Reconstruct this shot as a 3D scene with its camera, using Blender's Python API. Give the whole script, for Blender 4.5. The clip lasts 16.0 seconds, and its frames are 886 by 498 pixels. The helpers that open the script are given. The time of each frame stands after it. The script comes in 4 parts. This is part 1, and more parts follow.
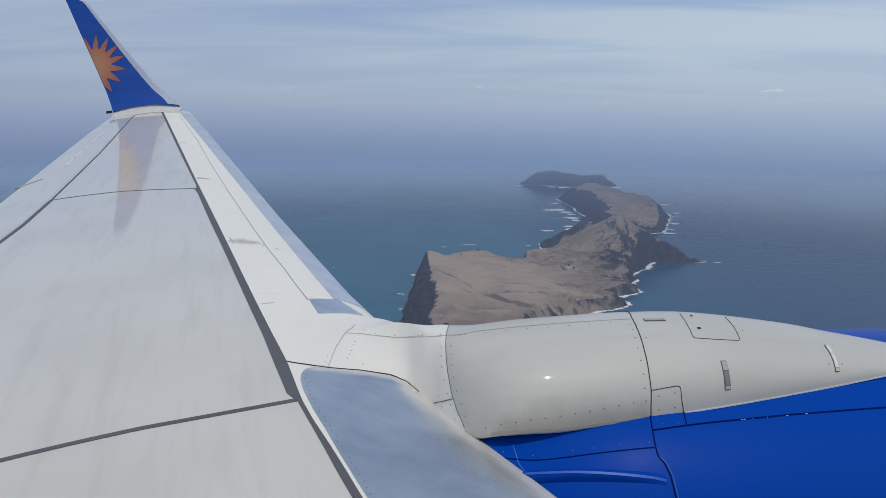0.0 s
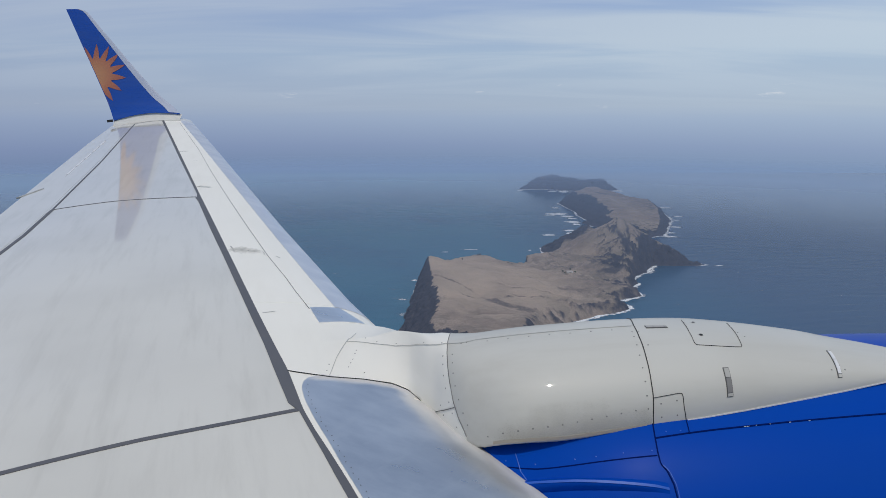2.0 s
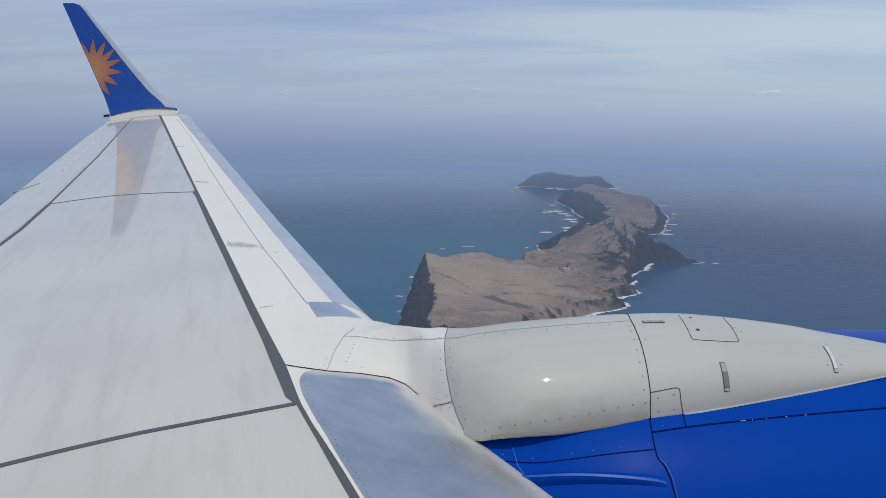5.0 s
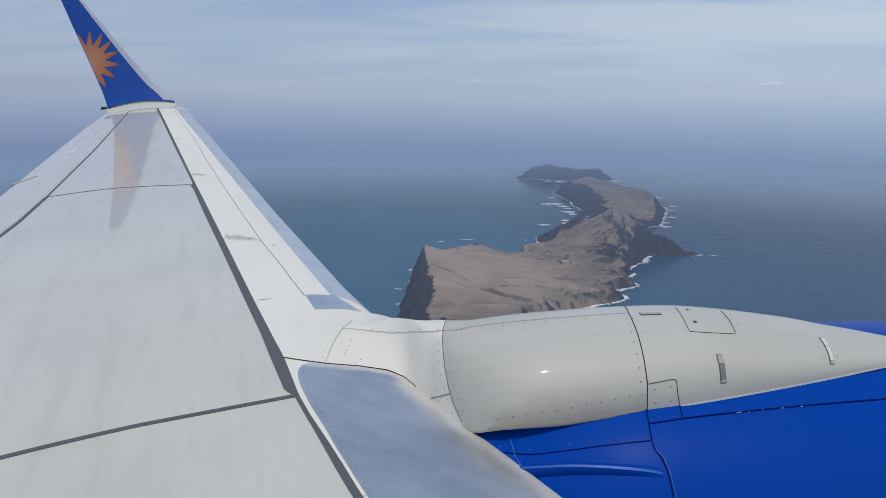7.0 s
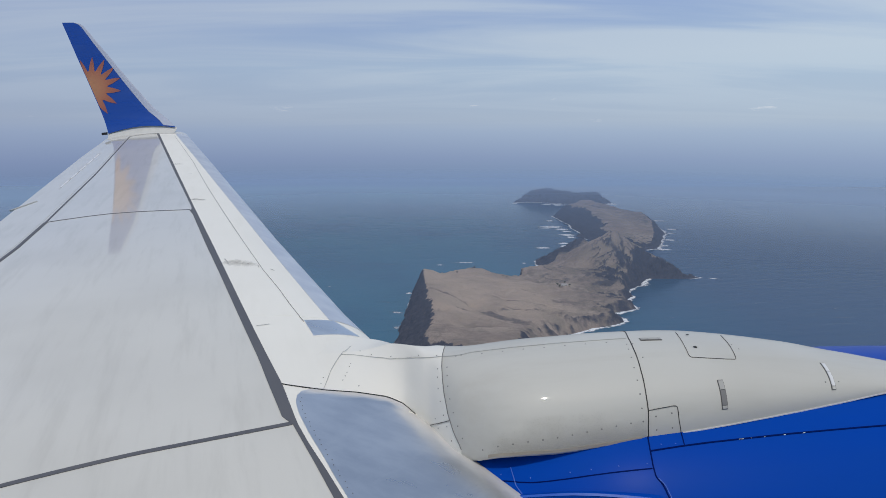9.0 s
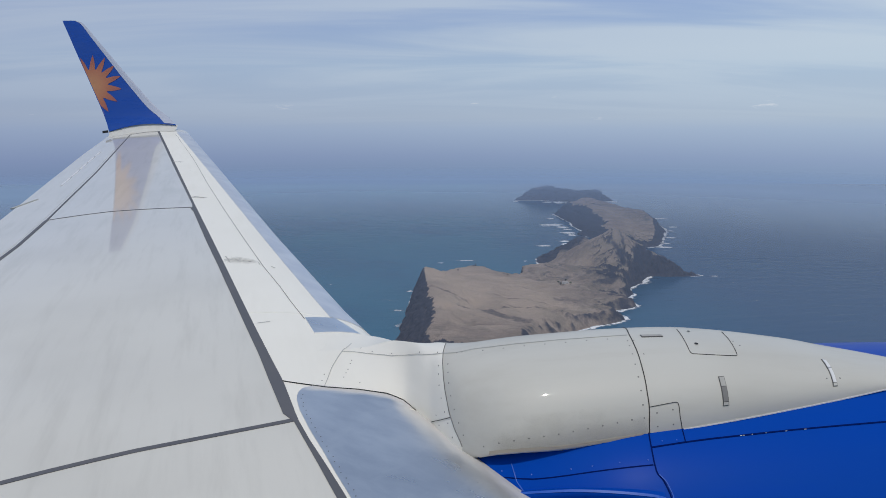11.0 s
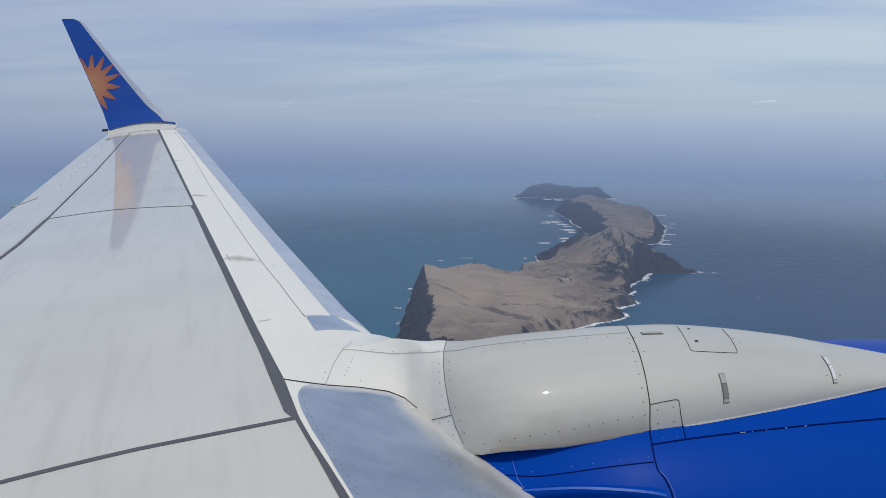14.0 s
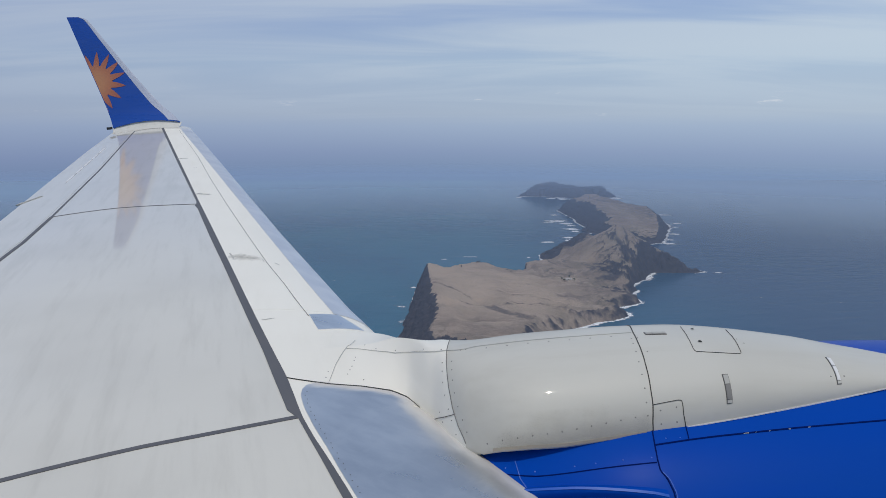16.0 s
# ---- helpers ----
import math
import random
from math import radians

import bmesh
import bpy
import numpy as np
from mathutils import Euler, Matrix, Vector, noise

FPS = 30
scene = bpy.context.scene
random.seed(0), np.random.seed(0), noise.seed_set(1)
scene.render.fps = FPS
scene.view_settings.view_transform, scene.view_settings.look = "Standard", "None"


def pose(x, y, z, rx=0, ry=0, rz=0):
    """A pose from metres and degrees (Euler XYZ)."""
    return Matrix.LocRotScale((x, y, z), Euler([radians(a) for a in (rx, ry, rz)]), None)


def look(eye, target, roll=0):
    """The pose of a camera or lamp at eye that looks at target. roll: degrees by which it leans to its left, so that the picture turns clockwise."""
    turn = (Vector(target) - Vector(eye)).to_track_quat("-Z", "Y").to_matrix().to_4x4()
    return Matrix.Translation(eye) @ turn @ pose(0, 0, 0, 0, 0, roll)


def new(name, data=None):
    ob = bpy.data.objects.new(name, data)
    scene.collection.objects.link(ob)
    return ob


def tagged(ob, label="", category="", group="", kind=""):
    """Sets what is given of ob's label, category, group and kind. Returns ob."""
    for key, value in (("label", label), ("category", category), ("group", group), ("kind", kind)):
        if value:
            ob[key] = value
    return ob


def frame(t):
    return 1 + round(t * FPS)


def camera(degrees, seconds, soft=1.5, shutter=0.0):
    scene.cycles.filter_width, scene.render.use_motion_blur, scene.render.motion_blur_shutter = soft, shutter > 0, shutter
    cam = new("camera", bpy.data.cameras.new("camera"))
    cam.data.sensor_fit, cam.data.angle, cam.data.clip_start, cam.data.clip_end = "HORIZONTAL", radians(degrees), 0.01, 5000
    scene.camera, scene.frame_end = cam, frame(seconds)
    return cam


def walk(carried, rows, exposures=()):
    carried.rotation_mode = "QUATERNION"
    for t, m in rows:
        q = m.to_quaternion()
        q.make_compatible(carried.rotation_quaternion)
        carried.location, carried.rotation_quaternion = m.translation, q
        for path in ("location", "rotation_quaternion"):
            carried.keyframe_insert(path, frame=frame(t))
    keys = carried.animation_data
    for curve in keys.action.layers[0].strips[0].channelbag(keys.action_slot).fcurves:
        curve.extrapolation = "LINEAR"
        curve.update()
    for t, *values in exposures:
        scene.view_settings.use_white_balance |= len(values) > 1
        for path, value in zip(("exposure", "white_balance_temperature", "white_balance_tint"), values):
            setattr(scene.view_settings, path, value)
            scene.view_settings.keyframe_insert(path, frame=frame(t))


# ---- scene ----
# ---- camera and its way ----
ALT = 420.0  # height of the cabin window over the sea
cam = camera(70.0, 16.0, soft=0.85)
ROWS = (
    (0.0, -0.003, 0.001, -0.013, 0.12, -12.08, -0.41), (0.5, -0.003, 0.002, -0.006, 0.02, -11.87, -0.46),
    (1.0, -0.012, 0.001, -0.007, -0.10, -10.75, -0.57), (1.5, -0.002, 0.004, -0.004, 0.26, -11.61, -0.06),
    (2.0, 0.000, 0.006, 0.004, 0.13, -11.62, 0.05), (2.5, 0.000, 0.005, 0.003, 0.13, -11.71, 0.10),
    (3.0, -0.007, 0.008, 0.007, 0.19, -11.74, -0.02), (3.5, 0.005, 0.004, -0.006, 0.09, -12.07, 0.16),
    (4.0, -0.005, 0.004, -0.009, 0.08, -11.87, 0.01), (6.5, -0.001, 0.000, -0.008, -0.18, -12.33, -0.27),
    (7.0, 0.001, 0.000, -0.009, -0.21, -12.56, -0.15), (7.5, 0.004, 0.004, -0.005, -0.15, -12.38, -0.08),
    (8.0, 0.000, 0.000, 0.000, 0.00, -11.90, 0.00), (8.5, -0.002, 0.004, 0.007, -0.17, -10.36, -0.03),
    (9.0, 0.000, 0.001, 0.003, -0.34, -10.45, -0.04), (11.5, 0.001, 0.003, -0.004, -0.25, -10.68, 0.05),
    (12.0, 0.001, -0.002, 0.000, -0.12, -10.74, -0.03), (12.5, 0.000, 0.000, -0.006, -0.16, -10.76, 0.06),
    (13.0, -0.002, 0.003, -0.002, -0.33, -10.85, 0.21), (13.5, -0.002, -0.005, -0.001, -0.42, -10.71, 0.23),
    (14.0, -0.002, 0.000, 0.000, -0.30, -10.86, 0.17), (14.5, -0.002, 0.003, 0.001, -0.20, -11.02, 0.22),
    (15.0, 0.001, 0.004, 0.006, -0.12, -10.90, 0.09), (15.5, -0.001, 0.004, 0.005, -0.13, -10.87, 0.05),
    (16.0, -0.001, 0.001, 0.003, 0.04, -10.97, 0.06),
)
walk(cam, [(t, pose(x, y, ALT + z, 90 + pitch, roll, yaw)) for t, x, y, z, yaw, pitch, roll in ROWS],
     exposures=((0.0, -0.84), (1.2, -0.82), (3.0, -0.8), (11.0, -0.79), (16.0, -0.79)))

# ---- sky, haze and sun ----
SUN_WAY = Vector((0.0, -0.39, 0.92)).normalized()  # towards the sun


def node(tree, kind, **values):
    made = tree.nodes.new(kind)
    for key, value in values.items():
        if key in made.inputs:
            made.inputs[key].default_value = value
    return made


def ramp(tree, stops, source, smooth=True):
    made = tree.nodes.new("ShaderNodeValToRGB")
    made.color_ramp.interpolation = "EASE" if smooth else "LINEAR"
    marks = made.color_ramp.elements
    while len(marks) < len(stops):
        marks.new(0.5)
    for mark, (place, colour) in zip(marks, stops):
        mark.position = place
        mark.color = (*colour, 1) if len(colour) == 3 else colour
    tree.links.new(source, made.inputs[0])
    return made


def maths(tree, what, a, b=None, clamp=False):
    made = tree.nodes.new("ShaderNodeMath")
    made.operation, made.use_clamp = what, clamp
    for slot, value in zip(made.inputs, (a, b)):
        if value is None:
            continue
        if isinstance(value, (int, float)):
            slot.default_value = value
        else:
            tree.links.new(value, slot)
    return made.outputs[0]


def blend(tree, factor, a, b, how="MIX"):
    made = tree.nodes.new("ShaderNodeMix")
    made.data_type, made.blend_type = "RGBA", how
    for slot, value in zip((made.inputs[0], made.inputs[6], made.inputs[7]), (factor, a, b)):
        if isinstance(value, (int, float)):
            slot.default_value = value
        elif isinstance(value, tuple):
            slot.default_value = (*value, 1)
        else:
            tree.links.new(value, slot)
    return made.outputs[2]


world = bpy.data.worlds.new("sky")
scene.world = world
world.use_nodes = True
wt = world.node_tree
wt.nodes.clear()
sky = wt.nodes.new("ShaderNodeTexSky")
sky.sky_type, sky.sun_disc = "NISHITA", False
sky.sun_elevation = math.asin(SUN_WAY.z)
sky.sun_rotation = math.atan2(SUN_WAY.x, SUN_WAY.y)
sky.altitude, sky.dust_density = 400, 2.0
where = wt.nodes.new("ShaderNodeTexCoord").outputs["Generated"]
split = wt.nodes.new("ShaderNodeSeparateXYZ")
wt.links.new(where, split.inputs[0])
up = split.outputs[2]
# high streaky cloud, drawn out along the view's width
lift = maths(wt, "ADD", maths(wt, "ABSOLUTE", up), 0.10)
flat = wt.nodes.new("ShaderNodeCombineXYZ")
wt.links.new(maths(wt, "DIVIDE", split.outputs[0], lift), flat.inputs[0])
wt.links.new(maths(wt, "DIVIDE", split.outputs[1], lift), flat.inputs[1])
turned = node(wt, "ShaderNodeMapping", Rotation=(0, 0, radians(-14)), Scale=(0.46, 1.3, 1.0))
wt.links.new(flat.outputs[0], turned.inputs[0])
cirrus = node(wt, "ShaderNodeTexNoise", Scale=0.62, Detail=6.0, Roughness=0.52, Distortion=0.7)
wt.links.new(turned.outputs[0], cirrus.inputs["Vector"])
veil = ramp(wt, ((0.36, (0, 0, 0)), (0.62, (1, 1, 1))), cirrus.outputs[0]).outputs[0]
clear = wt.nodes.new("ShaderNodeBackground")
wt.links.new(sky.outputs[0], clear.inputs[0])
clear.inputs[1].default_value = 0.10
# haze over the sea: light at the horizon, the sea's own blue further down
slope = maths(wt, "ADD", maths(wt, "MULTIPLY", up, 2.0), 0.5, clamp=True)
HAZE = ((0.0, (0.08, 0.15, 0.26)), (0.31, (0.232, 0.365, 0.57)), (0.345, (0.302, 0.45, 0.70)), (0.42, (0.415, 0.55, 0.825)), (0.50, (0.56, 0.715, 0.96)),
        (0.54, (0.64, 0.785, 0.98)), (0.69, (0.63, 0.825, 1.07)), (0.86, (0.47, 0.66, 1.04)), (1.0, (0.47, 0.68, 1.08)))
haze = ramp(wt, HAZE, slope, False).outputs[0]
cloudy = blend(wt, maths(wt, "MULTIPLY", veil, 0.7), haze, (0.86, 1.01, 1.16))
above = maths(wt, "MULTIPLY", maths(wt, "ADD", up, 0.0), 9.0, clamp=True)
shown = blend(wt, above, haze, cloudy)
stretched = node(wt, "ShaderNodeMapping", Scale=(14.0, 14.0, 60.0))
wt.links.new(where, stretched.inputs[0])
puff = node(wt, "ShaderNodeTexNoise", Scale=1.0, Detail=5.0, Roughness=0.6)
wt.links.new(stretched.outputs[0], puff.inputs["Vector"])
belt = ramp(wt, ((0.52, (0, 0, 0)), (0.545, (1, 1, 1)), (0.585, (1, 1, 1)), (0.62, (0, 0, 0))), slope).outputs[0]
puffs = blend(wt, 1.0, ramp(wt, ((0.65, (0, 0, 0)), (0.75, (1, 1, 1))), puff.outputs[0]).outputs[0], belt, "MULTIPLY")
shown = blend(wt, maths(wt, "MULTIPLY", puffs, 0.7), shown, (1.0, 1.08, 1.2))
sunward = maths(wt, "ADD", maths(wt, "MULTIPLY", split.outputs[0], 0.18), 1.0)
# the clearer air aft is bluer
across = maths(wt, "ADD", maths(wt, "MULTIPLY", split.outputs[0], 0.5), 0.5)
shown = blend(wt, 1.0, shown, ramp(wt, ((0.15, (0.985, 0.975, 1.05)), (0.5, (1.0, 0.995, 1.012)), (0.85, (1.015, 1.008, 0.985))), across, False).outputs[0], "MULTIPLY")
shown = blend(wt, 1.0, shown, sunward, "MULTIPLY")
misty = wt.nodes.new("ShaderNodeBackground")
wt.links.new(shown, misty.inputs[0])
both = wt.nodes.new("ShaderNodeMixShader")
wt.links.new(ramp(wt, ((0.22, (1, 1, 1)), (0.8, (0.5, 0.5, 0.5))), up).outputs[0], both.inputs[0])
wt.links.new(clear.outputs[0], both.inputs[1])
wt.links.new(misty.outputs[0], both.inputs[2])
wt.links.new(both.outputs[0], wt.nodes.new("ShaderNodeOutputWorld").inputs[0])

lamp = bpy.data.lights.new("sun", "SUN")
lamp.energy, lamp.angle, lamp.color = 2.75, radians(0.6), (1.0, 0.925, 0.82)
sun = new("sun", lamp)
sun.matrix_world = look(SUN_WAY * 50 + Vector((0, 0, ALT)), (0, 0, ALT))


# ---- materials ----
def material(name, colour, rough=0.5, metal=0.0, coat=0.0):
    made = bpy.data.materials.new(name)
    made.use_nodes = True
    tree = made.node_tree
    skin = tree.nodes["Principled BSDF"]
    skin.inputs["Base Color"].default_value = (*colour, 1)
    skin.inputs["Roughness"].default_value = rough
    skin.inputs["Metallic"].default_value = metal
    skin.inputs["Coat Weight"].default_value = coat
    skin.inputs["Coat Roughness"].default_value = 0.04
    return made, tree, skin


def noise_of(tree, scale, detail=4.0, rough=0.55, stretch=None, turn=0.0, coords="Object", swirl=0.0):
    made = node(tree, "ShaderNodeTexNoise", Scale=scale, Detail=detail, Roughness=rough, Distortion=swirl)
    source = tree.nodes.new("ShaderNodeTexCoord").outputs[coords]
    if stretch:
        for change in ({"Rotation": (0, 0, radians(turn))}, {"Scale": stretch}):
            shift = node(tree, "ShaderNodeMapping", **change)
            tree.links.new(source, shift.inputs[0])
            source = shift.outputs[0]
    tree.links.new(source, made.inputs["Vector"])
    return made.outputs[0]


def bumped(tree, skin, height, strength, distance):
    bump = node(tree, "ShaderNodeBump", Strength=strength, Distance=distance)
    tree.links.new(height, bump.inputs["Height"])
    tree.links.new(bump.outputs[0], skin.inputs["Normal"])


def painted(name, colour, dirt, rough, coat, streak_turn=0.0, amount=1.0, shine=0.5, drawn=(0.7, 5.0, 5.0), gloss=0.04):
    made, tree, skin = material(name, colour, rough, 0.0, coat)
    skin.inputs["Coat Roughness"].default_value = gloss
    skin.inputs["Specular IOR Level"].default_value = shine
    streaks = noise_of(tree, 1.0, 6.0, 0.6, drawn, streak_turn)
    blotch = noise_of(tree, 0.9, 3.0, 0.5)
    fine = noise_of(tree, 60.0, 2.0, 0.5)
    worn = ramp(tree, ((0.45, (0, 0, 0)), (0.75, (1, 1, 1))), streaks).outputs[0]
    first = blend(tree, maths(tree, "MULTIPLY", worn, 0.35 * amount), tuple(colour), tuple(dirt))
    second = blend(tree, maths(tree, "MULTIPLY", ramp(tree, ((0.4, (0, 0, 0)), (0.8, (1, 1, 1))), blotch).outputs[0], 0.3 * amount), first, tuple(dirt))
    tree.links.new(second, skin.inputs["Base Color"])
    tree.links.new(maths(tree, "ADD", maths(tree, "MULTIPLY", worn, 0.12), rough - 0.03), skin.inputs["Roughness"])
    bumped(tree, skin, fine, 0.05, 0.001)
    return made


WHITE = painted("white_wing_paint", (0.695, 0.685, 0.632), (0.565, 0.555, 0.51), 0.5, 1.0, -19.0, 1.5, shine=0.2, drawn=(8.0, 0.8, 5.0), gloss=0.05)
CREAM = painted("white_cowl_paint", (0.60, 0.60, 0.558), (0.49, 0.48, 0.435), 0.5, 0.22, 0.0, 1.3, shine=0.2, gloss=0.045)
BLUE = painted("blue_cowl_paint", (0.001, 0.060, 0.42), (0.004, 0.067, 0.385), 0.45, 0.0, 0.0, 1.0, 0.02)
lacquer = BLUE.node_tree.nodes["Principled BSDF"].inputs
lacquer["Coat Weight"].default_value, lacquer["Coat IOR"].default_value, lacquer["Coat Roughness"].default_value = 1.0, 1.08, 0.3
HAZED = painted("hazed_blue_paint", (0.010, 0.066, 0.34), (0.025, 0.08, 0.31), 0.3, 0.0, 0.0, 1.0, 0.3)
GREY = painted("dark_grey_sealant", (0.105, 0.11, 0.125), (0.15, 0.15, 0.16), 0.6, 0.0)
SEAM = painted("black_panel_gap", (0.02, 0.02, 0.022), (0.05, 0.05, 0.05), 0.7, 0.0)
FINE = painted("grey_panel_seam", (0.20, 0.20, 0.20), (0.30, 0.29, 0.28), 0.7, 0.0)
FAINT = painted("pale_grey_panel_seam", (0.50, 0.50, 0.48), (0.56, 0.555, 0.53), 0.7, 0.0)
NAVY = painted("dark_blue_panel_gap", (0.002, 0.012, 0.11), (0.003, 0.015, 0.12), 0.6, 0.0, shine=0.0)
PALE = painted("bright_white_paint", (0.8, 0.8, 0.8), (0.7, 0.7, 0.7), 0.4, 0.2)
SKYBLUE = painted("worn_light_blue_paint", (0.012, 0.105, 0.54), (0.02, 0.13, 0.52), 0.45, 0.0)
GRIME = painted("tan_grime_on_white_paint", (0.44, 0.40, 0.33), (0.22, 0.19, 0.15), 0.55, 0.1)
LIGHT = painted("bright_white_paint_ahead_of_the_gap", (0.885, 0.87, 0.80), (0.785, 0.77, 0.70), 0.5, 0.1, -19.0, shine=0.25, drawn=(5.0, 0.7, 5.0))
DARK = painted("dark_frame_paint", (0.09, 0.09, 0.09), (0.14, 0.14, 0.14), 0.6, 0.0)
STRIP = painted("grey_blue_edge_paint", (0.44, 0.48, 0.58), (0.36, 0.40, 0.50), 0.5, 0.0, shine=0.2)
SCUFF = painted("grey_scuff", (0.42, 0.42, 0.40), (0.6, 0.6, 0.57), 0.7, 0.0)


def bare_metal():
    made, tree, skin = material("bare_aluminium", (0.62, 0.64, 0.67), 0.28, 1.0)
    mark = tree.nodes.new("ShaderNodeAttribute")
    mark.attribute_name = "eroded"
    streaks = noise_of(tree, 1.6, 6.0, 0.62, (1.0, 3.0, 1.0), 30.0)
    clouds = noise_of(tree, 3.4, 5.0, 0.6, (1.0, 2.4, 1.0), -35.0)
    tone = ramp(tree, ((0.3, (0.74, 0.755, 0.79)), (0.7, (0.93, 0.935, 0.945))), streaks).outputs[0]
    tone = blend(tree, maths(tree, "MULTIPLY", ramp(tree, ((0.5, (0, 0, 0)), (0.72, (1, 1, 1))), clouds).outputs[0], 0.55), tone, (0.93, 0.93, 0.93))
    worn = maths(tree, "ADD", mark.outputs["Fac"], maths(tree, "MULTIPLY", maths(tree, "SUBTRACT", clouds, 0.5), maths(tree, "MULTIPLY", mark.outputs["Fac"], 0.5)), clamp=True)
    tree.links.new(blend(tree, worn, tone, (0.63, 0.62, 0.60)), skin.inputs["Base Color"])
    tree.links.new(maths(tree, "SUBTRACT", 1.0, maths(tree, "MULTIPLY", worn, 0.95)), skin.inputs["Metallic"])
    dull = maths(tree, "ADD", maths(tree, "MULTIPLY", streaks, 0.22), 0.2)
    tree.links.new(maths(tree, "ADD", dull, maths(tree, "MULTIPLY", worn, 0.25)), skin.inputs["Roughness"])
    bumped(tree, skin, noise_of(tree, 5.0, 3.0), 0.06, 0.02)
    return made


METAL = bare_metal()


def satin_metal():
    made, tree, skin = material("satin_aluminium", (0.8, 0.82, 0.85), 0.42, 0.75)
    grain = noise_of(tree, 2.2, 5.0, 0.55, (1.0, 2.0, 1.0), 28.0)
    tree.links.new(ramp(tree, ((0.35, (0.76, 0.78, 0.82)), (0.68, (0.86, 0.87, 0.89))), grain).outputs[0], skin.inputs["Base Color"])
    tree.links.new(maths(tree, "ADD", maths(tree, "MULTIPLY", grain, 0.16), 0.34), skin.inputs["Roughness"])
    return made


SLAT_METAL = satin_metal()


def faded(name, colour, scale, edge, wide, most, thin=0.45):
    """A thin stain or froth that thins out towards its rim, by the attribute of its mesh."""
    made, tree, skin = material(name, colour, 0.8)
    rim = tree.nodes.new("ShaderNodeAttribute")
    rim.attribute_name = "fade"
    level = maths(tree, "ADD", noise_of(tree, scale, 6.0, 0.7), maths(tree, "MULTIPLY", maths(tree, "SUBTRACT", rim.outputs["Fac"], 0.6), 0.55))
    tree.links.new(ramp(tree, ((edge, (0, 0, 0)), (edge + wide * 0.45, (most * thin, most * thin, most * thin)), (edge + wide, (most, most, most))), level, False).outputs[0], skin.inputs["Alpha"])
    return made


GRIME_SHADE = faded("brown_grime_and_shade", (0.30, 0.27, 0.22), 1.6, 0.25, 0.7, 0.42)
SMEAR = faded("grey_smear", (0.40, 0.39, 0.365), 9.0, 0.36, 0.4, 0.45)


def sea_water():
    made, tree, skin = material("sea_water", (0.012, 0.055, 0.085), 0.16)
    skin.inputs["IOR"].default_value = 1.33
    skin.inputs["Specular IOR Level"].default_value = 0.2
    skin.inputs["Specular Tint"].default_value = (0.55, 0.72, 1.0, 1)
    broad = noise_of(tree, 0.0016, 4.0, 0.5)
    drift = noise_of(tree, 0.006, 4.0, 0.6, (1.0, 3.0, 1.0), 20.0)
    tone = ramp(tree, ((0.32, (0.044, 0.122, 0.205)), (0.52, (0.050, 0.158, 0.238)), (0.72, (0.058, 0.196, 0.252))), broad).outputs[0]
    tone = blend(tree, maths(tree, "MULTIPLY", drift, 0.35), tone, (0.048, 0.152, 0.23))
    place = tree.nodes.new("ShaderNodeSeparateXYZ")
    tree.links.new(tree.nodes.new("ShaderNodeTexCoord").outputs["Object"], place.inputs[0])
    deep = maths(tree, "MULTIPLY", maths(tree, "SUBTRACT", place.outputs[0], 150.0), 0.0016, clamp=True)
    tone = blend(tree, maths(tree, "MULTIPLY", deep, 0.85), tone, (0.043, 0.082, 0.164))
    tree.links.new(tone, skin.inputs["Base Color"])
    swell = noise_of(tree, 0.012, 5.0, 0.52, (1.0, 3.0, 1.0), -12.0, swirl=0.4)
    chop = noise_of(tree, 0.16, 5.0, 0.65, (1.0, 1.7, 1.0), 12.0)
    reach = tree.nodes.new("ShaderNodeVectorMath")
    reach.operation = "LENGTH"
    tree.links.new(tree.nodes.new("ShaderNodeTexCoord").outputs["Object"], reach.inputs[0])
    calm = maths(tree, "SUBTRACT", 1.1, maths(tree, "MULTIPLY", reach.outputs["Value"], 0.00028), clamp=True)
    waves = maths(tree, "ADD", maths(tree, "MULTIPLY", swell, 4.6), maths(tree, "MULTIPLY", chop, 0.5))
    bumped(tree, skin, maths(tree, "MULTIPLY", waves, calm), 0.55, 0.9)
    tree.links.new(maths(tree, "ADD", maths(tree, "MULTIPLY", drift, 0.16), 0.11), skin.inputs["Roughness"])
    return made


SEA = sea_water()


def haze_veil():
    """Painted haze for a flat sheet: patchy, more opaque with distance, clear again far out."""
    made, tree, skin = material("haze_veil", (0.268, 0.368, 0.545), 1.0)
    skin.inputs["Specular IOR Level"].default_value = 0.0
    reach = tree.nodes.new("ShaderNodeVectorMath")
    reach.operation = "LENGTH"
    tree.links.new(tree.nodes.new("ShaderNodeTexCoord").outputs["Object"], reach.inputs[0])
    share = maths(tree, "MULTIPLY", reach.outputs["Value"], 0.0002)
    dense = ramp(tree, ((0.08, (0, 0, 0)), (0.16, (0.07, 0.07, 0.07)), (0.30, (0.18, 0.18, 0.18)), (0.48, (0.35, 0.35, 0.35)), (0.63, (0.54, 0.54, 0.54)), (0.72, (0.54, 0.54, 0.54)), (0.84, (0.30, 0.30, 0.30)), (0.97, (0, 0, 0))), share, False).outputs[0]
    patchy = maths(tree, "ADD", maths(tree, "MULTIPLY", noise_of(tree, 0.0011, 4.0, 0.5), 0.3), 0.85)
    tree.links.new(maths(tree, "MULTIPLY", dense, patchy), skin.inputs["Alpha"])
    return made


HAZE_SHEET = haze_veil()


def island_rock():
    made, tree, skin = material("volcanic_ground", (0.24, 0.19, 0.15), 0.95)
    mark = tree.nodes.new("ShaderNodeAttribute")
